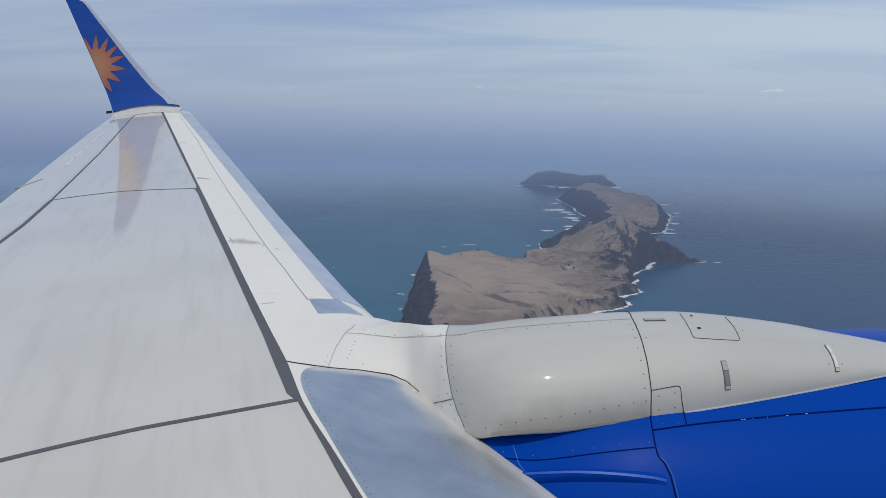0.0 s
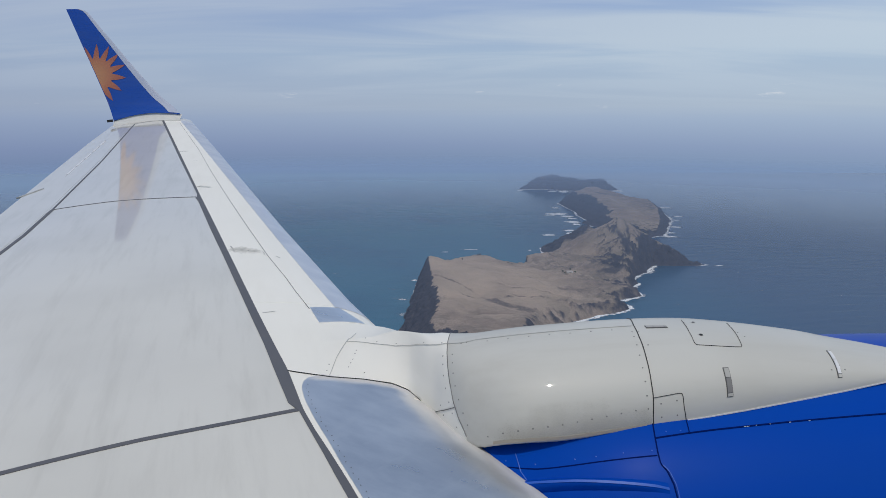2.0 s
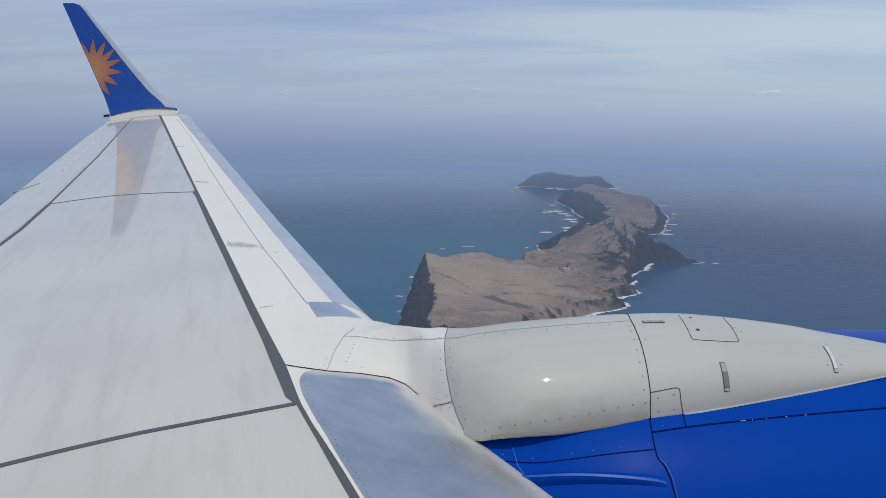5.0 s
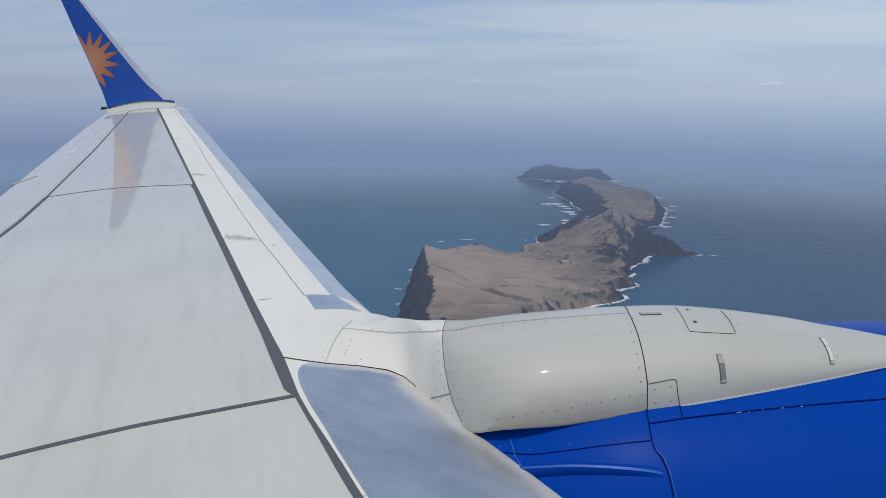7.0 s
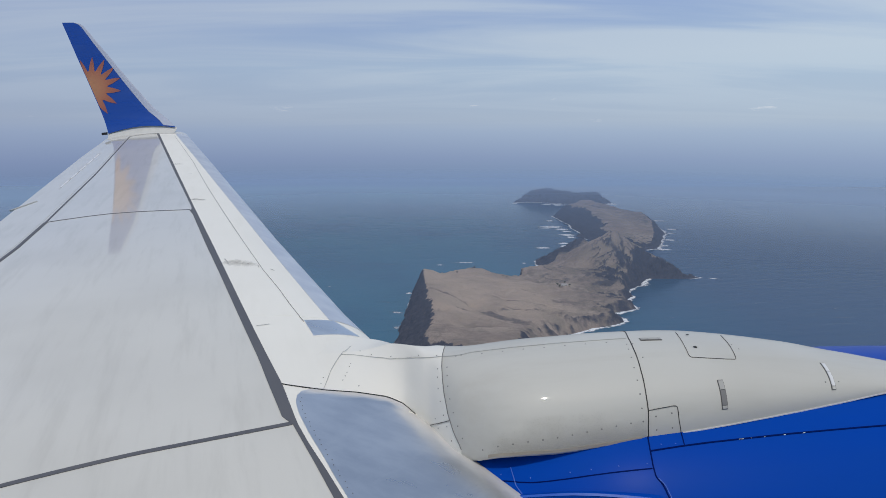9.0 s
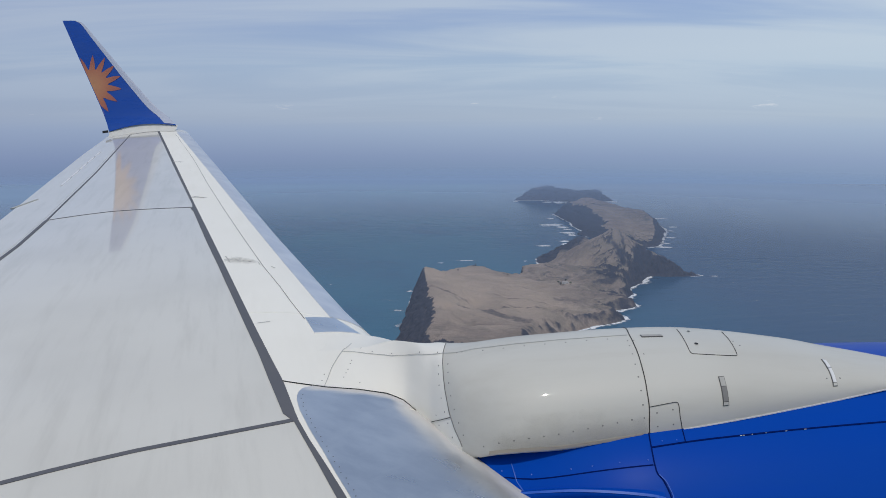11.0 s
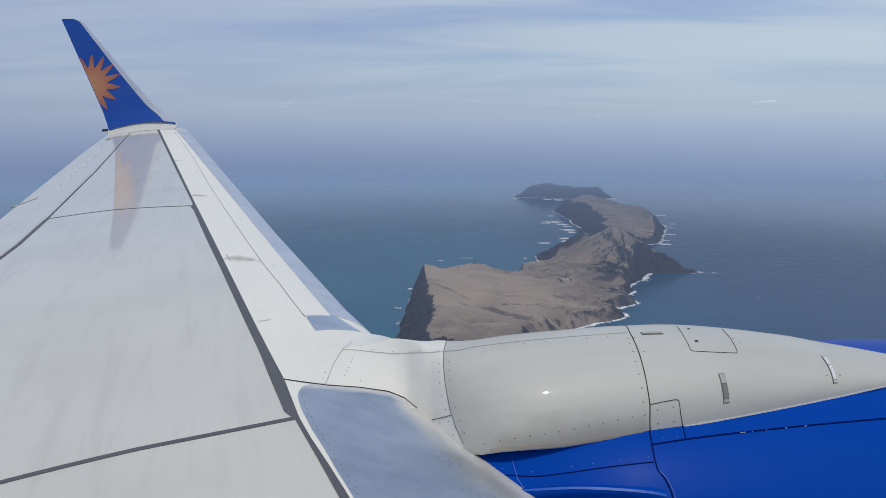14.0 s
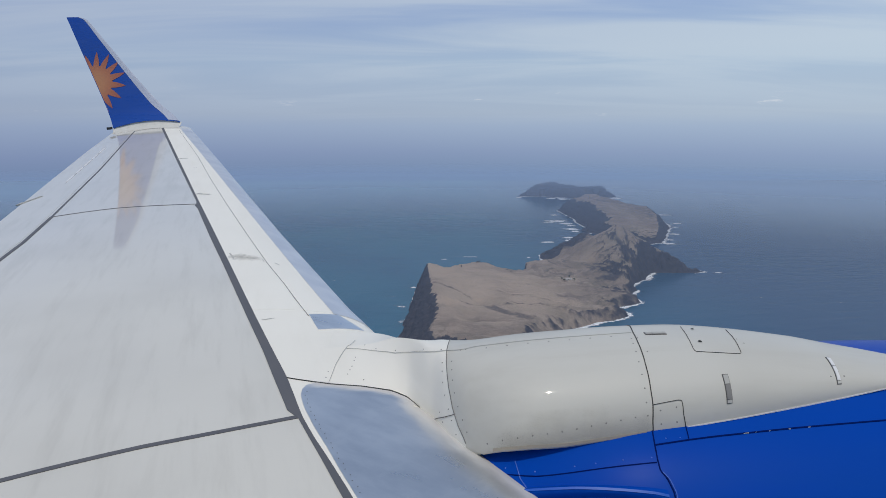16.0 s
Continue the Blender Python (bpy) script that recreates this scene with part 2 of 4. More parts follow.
    mark.attribute_name = "rock_and_shade"
    broad = noise_of(tree, 0.009, 6.0, 0.6)
    fine = noise_of(tree, 0.2, 6.0, 0.72)
    soil = ramp(tree, ((0.28, (0.36, 0.29, 0.245)), (0.5, (0.48, 0.385, 0.32)), (0.72, (0.58, 0.465, 0.385))), broad).outputs[0]
    patch = noise_of(tree, 0.016, 5.0, 0.65, swirl=1.2)
    soil = blend(tree, maths(tree, "MULTIPLY", ramp(tree, ((0.50, (0, 0, 0)), (0.60, (1, 1, 1))), patch).outputs[0], 0.6), soil, (0.335, 0.29, 0.245))
    soil = blend(tree, maths(tree, "MULTIPLY", ramp(tree, ((0.34, (1, 1, 1)), (0.42, (0, 0, 0))), patch).outputs[0], 0.5), soil, (0.62, 0.49, 0.40))
    bands = noise_of(tree, 0.0085, 6.0, 0.6, (1.0, 3.4, 1.0), -14.0, swirl=0.8)
    soil = blend(tree, maths(tree, "MULTIPLY", ramp(tree, ((0.46, (0, 0, 0)), (0.62, (1, 1, 1))), bands).outputs[0], 0.42), soil, (0.30, 0.262, 0.215))
    soil = blend(tree, maths(tree, "MULTIPLY", ramp(tree, ((0.40, (1, 1, 1)), (0.47, (0, 0, 0))), bands).outputs[0], 0.3), soil, (0.64, 0.52, 0.43))
    soil = blend(tree, maths(tree, "MULTIPLY", ramp(tree, ((0.44, (0, 0, 0)), (0.66, (1, 1, 1))), fine).outputs[0], 0.34), soil, (0.25, 0.21, 0.18))
    dry = tree.nodes.new("ShaderNodeAttribute")
    dry.attribute_name = "dry_ground"
    soil = blend(tree, maths(tree, "MULTIPLY", dry.outputs["Fac"], maths(tree, "ADD", maths(tree, "MULTIPLY", fine, 0.8), 0.55), clamp=True), soil, (0.76, 0.61, 0.48))
    mossy = tree.nodes.new("ShaderNodeAttribute")
    mossy.attribute_name = "stony_ground"
    soil = blend(tree, maths(tree, "MULTIPLY", mossy.outputs["Fac"], maths(tree, "ADD", maths(tree, "MULTIPLY", patch, 1.1), -0.1), clamp=True), soil, (0.335, 0.305, 0.235))
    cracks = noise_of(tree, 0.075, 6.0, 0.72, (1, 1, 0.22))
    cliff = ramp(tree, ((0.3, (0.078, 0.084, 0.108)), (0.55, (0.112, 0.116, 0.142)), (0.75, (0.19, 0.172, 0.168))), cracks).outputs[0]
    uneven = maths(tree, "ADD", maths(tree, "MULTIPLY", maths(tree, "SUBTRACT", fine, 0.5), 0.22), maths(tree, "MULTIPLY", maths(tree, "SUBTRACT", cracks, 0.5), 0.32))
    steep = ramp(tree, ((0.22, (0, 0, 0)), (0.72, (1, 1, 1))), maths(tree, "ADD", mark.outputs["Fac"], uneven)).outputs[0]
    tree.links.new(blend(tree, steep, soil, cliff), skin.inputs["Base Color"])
    skin.inputs["Specular IOR Level"].default_value = 0.15
    bumped(tree, skin, noise_of(tree, 0.085, 8.0, 0.78), 1.0, 11.0)
    return made


ROCK = island_rock()


FOAM = faded("white_surf", (0.94, 0.95, 0.96), 0.095, 0.44, 0.16, 1.0, 0.35)
BREAKER = faded("broken_water", (0.94, 0.95, 0.96), 0.06, 0.33, 0.26, 1.0, 0.22)
TRUNK = material("palm_trunk", (0.12, 0.09, 0.06), 0.9)[0]
PLASTER = material("white_plaster", (0.72, 0.70, 0.65), 0.85)[0]
TILE = material("pale_roof_tile", (0.55, 0.50, 0.46), 0.85)[0]
BASALT = painted("dark_basalt", (0.10, 0.095, 0.10), (0.16, 0.14, 0.13), 0.9, 0.0, drawn=(0.5, 0.5, 0.5))
SHRUB = material("dark_shrub_green", (0.035, 0.055, 0.025), 0.9)[0]


# ---- building helpers ----
def part(name, bm, mat, parent=None, label="", smooth=False):
    mesh = bpy.data.meshes.new(name)
    bm.to_mesh(mesh)
    bm.free()
    mesh.materials.append(mat)
    if smooth:
        mesh.polygons.foreach_set("use_smooth", [True] * len(mesh.polygons))
        mesh.set_sharp_from_angle(angle=radians(50))
    made = new(name, mesh)
    if parent:
        made.parent = parent
    return tagged(made, label)


def sheet(rows, closed=False, thick=0.0):
    """A mesh over rows of points; closed joins each row's ends; thick gives it depth downwards."""
    bm = bmesh.new()
    grid = [[bm.verts.new(p) for p in row] for row in rows]
    for a, b in zip(grid, grid[1:]):
        count = len(a)
        for i in range(count if closed else count - 1):
            j = (i + 1) % count
            bm.faces.new((a[i], b[i], b[j], a[j]))
    bmesh.ops.recalc_face_normals(bm, faces=bm.faces)
    if thick:
        if sum(f.normal.z for f in bm.faces) < 0:
            bmesh.ops.reverse_faces(bm, faces=bm.faces)
        bmesh.ops.solidify(bm, geom=bm.faces[:], thickness=thick)
    return bm


def spread(a, b, count):
    return [a + (b - a) * i / (count - 1) for i in range(count)]


def along(path, count):
    """Points evenly spaced along a polyline in plan."""
    pts = [Vector(p) for p in path]
    legs = [(q - p).length for p, q in zip(pts, pts[1:])]
    total, out = sum(legs), []
    for i in range(count):
        d = total * i / (count - 1)
        for p, q, leg in zip(pts, pts[1:], legs):
            if d <= leg + 1e-9:
                out.append(p.lerp(q, min(1.0, d / leg)))
                break
            d -= leg
        else:
            out.append(pts[-1].copy())
    return out


# ---- forms of the aircraft, in metres from the cabin window: x forward, y outboard, z up ----
def curve(x, table, column):
    """Smooth value between the rows of a table whose first column is x."""
    xs = [row[0] for row in table]
    if x <= xs[0]:
        return table[0][column]
    if x >= xs[-1]:
        return table[-1][column]
    i = max(j for j in range(len(xs) - 1) if xs[j] <= x)
    a, b = max(i - 1, 0), min(i + 2, len(xs) - 1)
    y0, y1 = table[i][column], table[i + 1][column]
    step = xs[i + 1] - xs[i]
    m0 = (y1 - table[a][column]) / (xs[i + 1] - xs[a]) * step
    m1 = (table[b][column] - y0) / (xs[b] - xs[i]) * step
    t = (x - xs[i]) / step
    return (2 * t ** 3 - 3 * t * t + 1) * y0 + (t ** 3 - 2 * t * t + t) * m0 + (3 * t * t - 2 * t ** 3) * y1 + (t ** 3 - t * t) * m1


def wing_plane(y):
    """Height of the crest line of the wing's upper skin."""
    return -1.987 + 0.13425 * y


def nose_x(y):
    """The leading edge in plan: outer sweep, and the glove inboard of the engine."""
    k = min(1.0, max(0.0, (y - 3.3) / 0.4))
    k = k * k * (3 - 2 * k)
    return (2.49 - 0.77 * y) * (1 - k) + (1.915 - 0.523 * y + nose_bow(y)) * k


def nose_bow(y):
    """The outer leading edge is slightly bowed forward towards the tip."""
    return float(np.interp(y, (4.3, 5.0, 7.0, 9.5, 11.5, 13.2, 14.95), (0.0, -0.05, -0.055, -0.015, 0.02, 0.04, 0.06)))


def chord(y):
    return max(1.3, 5.35 - 0.268 * y)


def te_chord(y):
    """Real chord in plan, with the broader inner wing."""
    broad = float(np.interp(y, (6.0, 8.7, 12.5, 14.4), (0.15, 0.13, 0.12, 0.06)))
    return (4.5 - 0.18 * y if y > 6 else 3.42 + 0.75 * (6 - y)) + broad


def top_drop(u, y):
    """How far the upper skin lies under the crest line, u metres behind the leading edge."""
    c = chord(y)
    a, b = 0.17 * c + 0.12, 0.045 * c + 0.03
    inner = min(1.0, max(0.0, (4.2 - y) / 0.6))
    a += (0.26 - a) * inner
    b += (0.085 - b) * inner
    drop = 0.0
    if u < a:
        k = (a - max(u, 0.0)) / a
        drop = b * (1 - math.sqrt(max(0.0, 1 - k ** 2.4)))
    tail = u - 0.36 * c
    if tail > 0:
        drop += 0.115 * tail * tail / c
    return drop


def wing_top(x, y):
    return wing_plane(y) - top_drop(nose_x(y) - x, y)


TIP_Y = 14.95
NAC_Y, NAC_Z = 3.28, -2.30


def nacelle_radius(x):
    """The cowl: a barrel that is widest behind the intake lip and narrows to the nozzle."""
    if x > 3.3:
        return 1.10 - 0.17 * min(1.0, (x - 3.3) / 0.9) ** 2
    if x > 2.6:
        return 1.10
    if x > 1.0:
        return 1.10 - 0.38 * ((2.6 - x) / 3.6) ** 1.7
    return max(0.60, 1.004 - 0.10 * (1 - x) - 0.25 * (1 - x) ** 2)


# x, near foot y, near foot z, ridge y, ridge z, far foot y, far foot z
FILLET_STATIONS = (
    (-0.96, 3.641, -1.500, 4.04, -1.455, 4.26, -1.43), (-0.86, 3.61, -1.504, 4.02, -1.450, 4.26, -1.43), (-0.68, 3.558, -1.513, 4.00, -1.433, 4.28, -1.43),
    (-0.485, 3.532, -1.517, 3.955, -1.396, 4.32, -1.445), (-0.313, 3.486, -1.524, 3.845, -1.318, 4.34, -1.5),
    (-0.21, 3.428, -1.546, 3.71, -1.276, 4.2, -1.53), (-0.135, 3.353, -1.58, 3.60, -1.252, 4.1, -1.56), (-0.06, 3.270, -1.597, 3.49, -1.237, 3.98, -1.56),
    (0, 3.146, -1.583, 3.42, -1.218, 3.9, -1.56), (0.09, 2.989, -1.573, 3.36, -1.2, 3.84, -1.55),
)
COWL_STATIONS = (
    (0.18, 2.896, -1.586, 3.32, -1.179, 3.78, -1.54), (0.3, 2.817, -1.536, 3.305, -1.158, 3.778, -1.52), (0.42, 2.788, -1.511, 3.297, -1.14, 3.778, -1.5),
    (0.58, 2.782, -1.496, 3.29, -1.123, 3.778, -1.482), (0.99, 2.795, -1.436, 3.28, -1.09, 3.765, -1.424),
    (1.4, 2.812, -1.371, 3.28, -1.088, 3.748, -1.371), (1.92, 2.882, -1.301, 3.25, -1.136, 3.55, -1.255), (2.2, 2.93, -1.262, 3.17, -1.179, 3.40, -1.216),
    (2.6, 3.03, -1.233, 3.07, -1.210, 3.13, -1.219), (2.92, 3.055, -1.226, 3.06, -1.224, 3.065, -1.226),
)
FAIRING = FILLET_STATIONS + COWL_STATIONS


def fairing_point(x, deg, off=0.0):
    """deg 0 at the foot on the cabin's side, 90 at the ridge, 180 at the far foot."""
    ny, nz, ry, rz, fy, fz = (curve(x, FAIRING, i) for i in range(1, 7))
    c, s = math.cos(radians(deg)), math.sin(radians(deg))
    k = min(1.0, max(0.0, (x + 0.225) / 0.15))
    e = 1.9 - 1.02 * k * k * (3 - 2 * k)
    if c < 0:
        k = min(1.0, max(0.0, (x + 0.24) / 0.24))
        e = 1.9 - 0.874 * k * k * (3 - 2 * k)
    foot_y, foot_z = (ny, nz) if c > 0 else (fy, fz)
    y = ry + (foot_y - ry) * abs(c) ** e
    z = foot_z + (rz - foot_z) * abs(s) ** e
    if off:
        y += off * (-c)
        z += off * s
    return (x, y, z)


airliner = tagged(new("airliner"), "white and blue twin-engine airliner flying past the island", "airliner")
airliner.location = (0, 0, ALT)


def section(y):
    """One wing section, from the trailing edge over the nose to the trailing edge underneath."""
    c, xn = te_chord(y), nose_x(y)
    over = [c * (1 - math.cos(radians(a))) for a in spread(90, 0, 44)]
    pts = [(xn - u, y, wing_top(xn - u, y)) for u in over]
    z_nose, z_tail = pts[-1][2], pts[0][2]
    for a in spread(8, 90, 16):
        u = c * (1 - math.cos(radians(a)))
        k = u / c
        belly = 0.055 * chord(y) * (math.sin(math.pi * min(1.0, k ** 0.45)) if k < 1 else 0)
        pts.append((xn - u, y, z_nose + (z_tail - 0.02 - z_nose) * k - belly - 0.01))
    return pts


span = spread(-0.2, 3.5, 24) + spread(3.7, TIP_Y, 60)
wing = part("wing", sheet([section(y) for y in span], True), WHITE, airliner, "glossy white painted wing skin", True)


def drape(path_a, path_b, count, across=4, lift=0.004, thick=0.006):
    """A thin plate on the wing between two paths in plan."""
    rows = []
    for p, q in zip(along(path_a, count), along(path_b, count)):
        rows.append([(v.x, v.y, wing_top(v.x, v.y) + lift) for v in (p.lerp(q, i / (across - 1)) for i in range(across))])
    return sheet(rows, False, thick)


def strip(name, path, width, mat, parent, count=40, lift=0.004, label="", thick=0.008):
    """A narrow band along a path in plan, lying on the wing."""
    pts = along(path, count)
    rows = []
    for i, p in enumerate(pts):
        way = (pts[min(i + 1, count - 1)] - pts[max(i - 1, 0)]).normalized()
        side = Vector((-way.y, way.x))
        w = width[0] + (width[1] - width[0]) * i / (count - 1) if isinstance(width, tuple) else width
        rows.append([(v.x, v.y, wing_top(v.x, v.y) + lift) for v in (p - side * w / 2, p, p + side * w / 2)])
    return part(name, sheet(rows, False, thick), mat, parent, label)


# slats outboard of the engine, with a bare metal nose
GAP_BACK = ((-6.406, 14.625), (-4.234, 10.2), (-3.065, 7.84), (-3.095, 7.80), (-2.973, 7.598), (-2.427, 6.472), (-2.005, 5.623), (-1.68, 4.96), (-1.41, 4.409), (-1.191, 3.967), (-1.034, 3.627), (-0.921, 3.389), (-0.846, 3.228), (-0.793, 3.205), (-0.705, 3.044), (-0.595, 2.844), (-0.478, 2.625), (-0.411, 2.505), (1.08, 0.0))
GAP_FRONT = ((-6.353, 14.621), (-4.189, 10.2), (-3.022, 7.814), (-2.914, 7.598), (-2.358, 6.472), (-1.941, 5.623), (-1.616, 4.96), (-1.345, 4.409), (-1.124, 3.967), (-0.951, 3.627), (-0.847, 3.389), (-0.776, 3.225), (-0.675, 3.038), (-0.559, 2.844), (-0.433, 2.625), (-0.367, 2.505), (1.125, 0.0))


def gap_x(y, side):
    return float(np.interp(y, [p[1] for p in side[::-1]], [p[0] for p in side[::-1]]))


def fore_skin(ya, yb, lift, thick):
    """The whiter skin ahead of the slat gap."""
    rows = []
    for y in spread(ya, yb, 80):
        rows.append([(x, y, wing_top(x, y) + lift) for x in spread(gap_x(y, GAP_FRONT) - 0.01, nose_x(y) - 0.03, 26)])
    return sheet(rows, False, thick)


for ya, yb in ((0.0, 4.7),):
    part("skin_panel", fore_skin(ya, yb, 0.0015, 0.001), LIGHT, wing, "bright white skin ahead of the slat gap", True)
for ya, yb in ((0.0, 3.205), (3.205, 7.83), (7.83, 14.62)):
    rows = []
    for y in spread(ya, yb, 60):
        rows.append([(x, y, wing_top(x, y) + 0.0045) for x in spread(gap_x(y, GAP_BACK), gap_x(y, GAP_FRONT), 4)])
    part("slat_gap", sheet(rows, False, 0.003), GREY, wing, "dark grey gap behind the slats")
SLAT_LINE = ((-5.819, 14.179), (-4.254, 11.057), (-3.36, 9.173), (-2.657, 7.74), (-2.028, 6.482), (-1.612, 5.664), (-1.346, 5.184), (-1.175, 4.849), (-1.01, 4.544))
strip("slat_seam", SLAT_LINE, 0.0045, DARK, wing, 60)


def slat_nose(ya, yb):
    rows = []
    for y in spread(ya, yb, 24):
        xn, row = nose_x(y), []
        for u in spread(0.325 - 0.008 * max(0.0, y - 6) + nose_bow(y), 0.0, 12):
            row.append((xn - u, y, wing_top(xn - u, y) + 0.004))
        z = row[-1][2]
        row += [(xn + 0.004, y, z - 0.03), (xn - 0.02, y, z - 0.07), (xn - 0.08, y, z - 0.115)]
        rows.append(row)
    return sheet(rows, False)


for ya, yb in ((4.64, 5.80), (5.80, 8.29), (8.29, 10.82), (10.82, 14.5)):
    rows = []
    for y in spread(ya, yb, 30):
        front, back = nose_x(y) - nose_bow(y) - 0.325 + 0.008 * max(0.0, y - 6), gap_x(y, GAP_FRONT) - 0.004
        rows.append([(x, y, wing_top(x, y) + 0.003) for x in spread(back, front, 8)])
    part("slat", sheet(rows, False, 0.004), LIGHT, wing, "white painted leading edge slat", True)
    part("slat_nose", slat_nose(ya, yb), SLAT_METAL, wing, "bare polished metal slat nose", True)
part("slat_end_plate", drape(((-1.01, 4.56), (-0.89, 4.30)), ((-0.80, 4.63), (-0.58, 4.42)), 10, 10, 0.007), METAL, wing, "bare metal plate at the slat's inner end")

# smears and chafing at the slat joints
for path, w in ((((-2.03, 5.86), (-1.907, 5.825), (-1.797, 5.80), (-1.652, 5.725)), 0.11), (((-3.26, 8.34), (-3.185, 8.311), (-2.994, 8.252)), 0.06), (((-4.515, 10.833), (-4.40, 10.83), (-4.295, 10.82)), 0.05)):
    pts, rows, fade = along(path, 20), [], []
    for i, p in enumerate(pts):
        way = (pts[min(i + 1, 19)] - pts[max(i - 1, 0)]).normalized()
        side = Vector((-way.y, way.x)) * w * (1.6 - 0.9 * i / 19)
        rows.append([(v.x, v.y, wing_top(v.x, v.y) + 0.005) for v in (p + side * (j / 4 - 1) for j in range(9))])
        fade += [(1 - abs(j / 4 - 1)) * min(1.0, 3 * (1 - i / 19), 0.5 + i / 6) for j in range(9)]
    stain = part("joint_smear", sheet(rows), SMEAR, wing, "grey rub mark at the slat joint")
    stain.data.attributes.new("fade", "FLOAT", "POINT").data.foreach_set("value", np.array(fade, np.float32))
for path, w in ((((-2.049, 5.936), (-1.99, 5.84), (-1.961, 5.776)), 0.012), (((-1.69, 5.78), (-1.66, 5.71)), 0.008), (((-3.24, 8.36), (-3.20, 8.31)), 0.012), (((-4.53, 10.86), (-4.50, 10.82)), 0.012),
                (((-1.334, 4.447), (-1.246, 4.476)), 0.006), (((-1.551, 5.694), (-1.505, 5.656)), 0.008)):
    strip("scratch", path, w, SCUFF, wing, 6, 0.0056, thick=0.0003)
for path in (((-2.36, 7.6), (-2.30, 7.66)), ((-4.0, 10.1), (-3.9, 10.05))):
    strip("chipped_paint", path, 0.02, SCUFF, wing, 4, 0.003)

# hinge line of spoilers, flaps and aileron, and the chordwise seams
HINGE = ((-6.94, 14.45), (-5.52, 10.23), (-4.67, 7.47), (-4.41, 6.53), (-4.31, 6.02), (-4.15, 5.2))
strip("hinge_gap", HINGE[:3], (0.019, 0.025), GREY, wing, 40)
strip("hinge_gap", HINGE[2:], 0.045, GREY, wing, 20)
strip("rib_seam", ((-4.67, 7.47), (-4.01, 7.66), (-3.08, 7.80)), 0.015, GREY, wing, 20)
strip("rib_seam", ((-6.94, 14.45), (-6.66, 14.60), (-6.38, 14.62)), 0.016, FINE, wing, 10)
strip("rib_seam", ((-3.4, 2.2), (-2.10, 2.72), (-1.53, 2.955), (-0.80, 3.218)), 0.030, GREY, wing, 30)


def tail_plate(name, ya, yb, label):
    """A moving surface behind the hinge line."""
    rows = []
    for y in spread(ya, yb, 30):
        front = float(np.interp(y, [p[1] for p in HINGE[::-1]], [p[0] for p in HINGE[::-1]])) - 0.05
        back = nose_x(y) - te_chord(y) + 0.01
        rows.append([(x, y, wing_top(x, y) + 0.003) for x in spread(front, back, 10)])
    return part(name, sheet(rows, False, 0.004), WHITE, wing, label, True)


tail_plate("aileron", 8.945, 14.3, "white painted aileron")
tail_plate("flap", 6.88, 8.945, "white painted outer flap")
tail_plate("flap", 5.25, 6.88, "white painted outer flap")
for i in range(5):
    a, b = Vector((-6.59, 12.46)), Vector((-5.63, 9.42))
    strip("tab_strip", (tuple(a.lerp(b, i / 5 + 0.01)), tuple(a.lerp(b, i / 5 + 0.17))), 0.03, PALE, wing, 6, 0.007, label="bright white strip on the aileron", thick=0.003)
strip("tab_edge", ((-6.62, 12.52), (-5.60, 9.36)), 0.008, FINE, wing, 20, 0.003)
part("flap_track_end", drape(((-5.69, 8.36), (-5.55, 8.70)), ((-5.63, 8.36), (-5.52, 8.70)), 6, 4, 0.010, 0.022), SCUFF, wing)

# bare metal leading edge between fuselage and engine
EDGE = ((2.51, -0.349), (2.652, -0.429), (2.781, -0.502), (2.934, -0.583), (3.128, -0.692), (3.319, -0.787), (3.425, -0.825), (3.486, -0.835), (3.542, -0.825), (3.575, -0.74))
# the joint with the engine fillet, in plan
FOOT = ((-0.955, 3.632), (-0.90, 3.615), (-0.68, 3.558), (-0.485, 3.532), (-0.313, 3.486), (-0.21, 3.428), (-0.135, 3.353))


def worn_edge(x, y):
    """How far the polish is gone: along the nose, and in a narrow border by the fillet."""
    nose = (0.20 - (nose_x(y) - x)) / 0.15
    border = (y + 0.055 - float(np.interp(x, [p[0] for p in FOOT], [p[1] for p in FOOT]))) / 0.03 if x < -0.135 else 0.0
    v = min(1.0, max(0.0, nose, border))
    return v * v * (3 - 2 * v)


rows, worn = [], []
for y in spread(0.0, 3.585, 90):
    xn = nose_x(y)
    back = float(np.interp(y, [p[0] for p in EDGE], [p[1] for p in EDGE])) if y > 2.51 else -0.349 + (2.51 - y) * 0.6
    joint = float(np.interp(y, [p[1] for p in FOOT[::-1]], [p[0] for p in FOOT[::-1]])) + 0.006
    if y > 3.353:
        row = [(x, y, wing_top(x, y) + 0.004) for x in spread(back, max(joint, back + 0.002), 40)]
        row += [(row[-1][0] + 0.002, y, row[-1][2] - 0.03)] * 13
    else:
        row = [(x, y, wing_top(x, y) + 0.004) for x in spread(back, xn - 0.12, 40)]
        row += [(xn - u, y, wing_top(xn - u, y) + 0.004) for u in (0.1, 0.08, 0.06, 0.045, 0.032, 0.02, 0.01, 0.004, 0.0)]
        z = row[-1][2]
        row += [(xn + 0.004, y, z - 0.03), (xn, y, z - 0.07), (xn - 0.04, y, z - 0.13), (xn - 0.14, y, z - 0.2)]
    rows.append(row)
    worn += [worn_edge(p[0], p[1]) for p in row]
inner_edge = part("leading_edge", sheet(rows), METAL, wing, "bare brushed aluminium inner leading edge, dull along its nose", True)
inner_edge.data.attributes.new("eroded", "FLOAT", "POINT").data.foreach_set("value", np.array(worn, np.float32))


# in flight the wing is slightly hollow between the engine and the upswept tip
FLEX_SLOPE = ((4.2, 0.0), (5.6, -0.046), (7.2, -0.042), (9.8, 0.0), (12.2, 0.039), (14.95, 0.040))


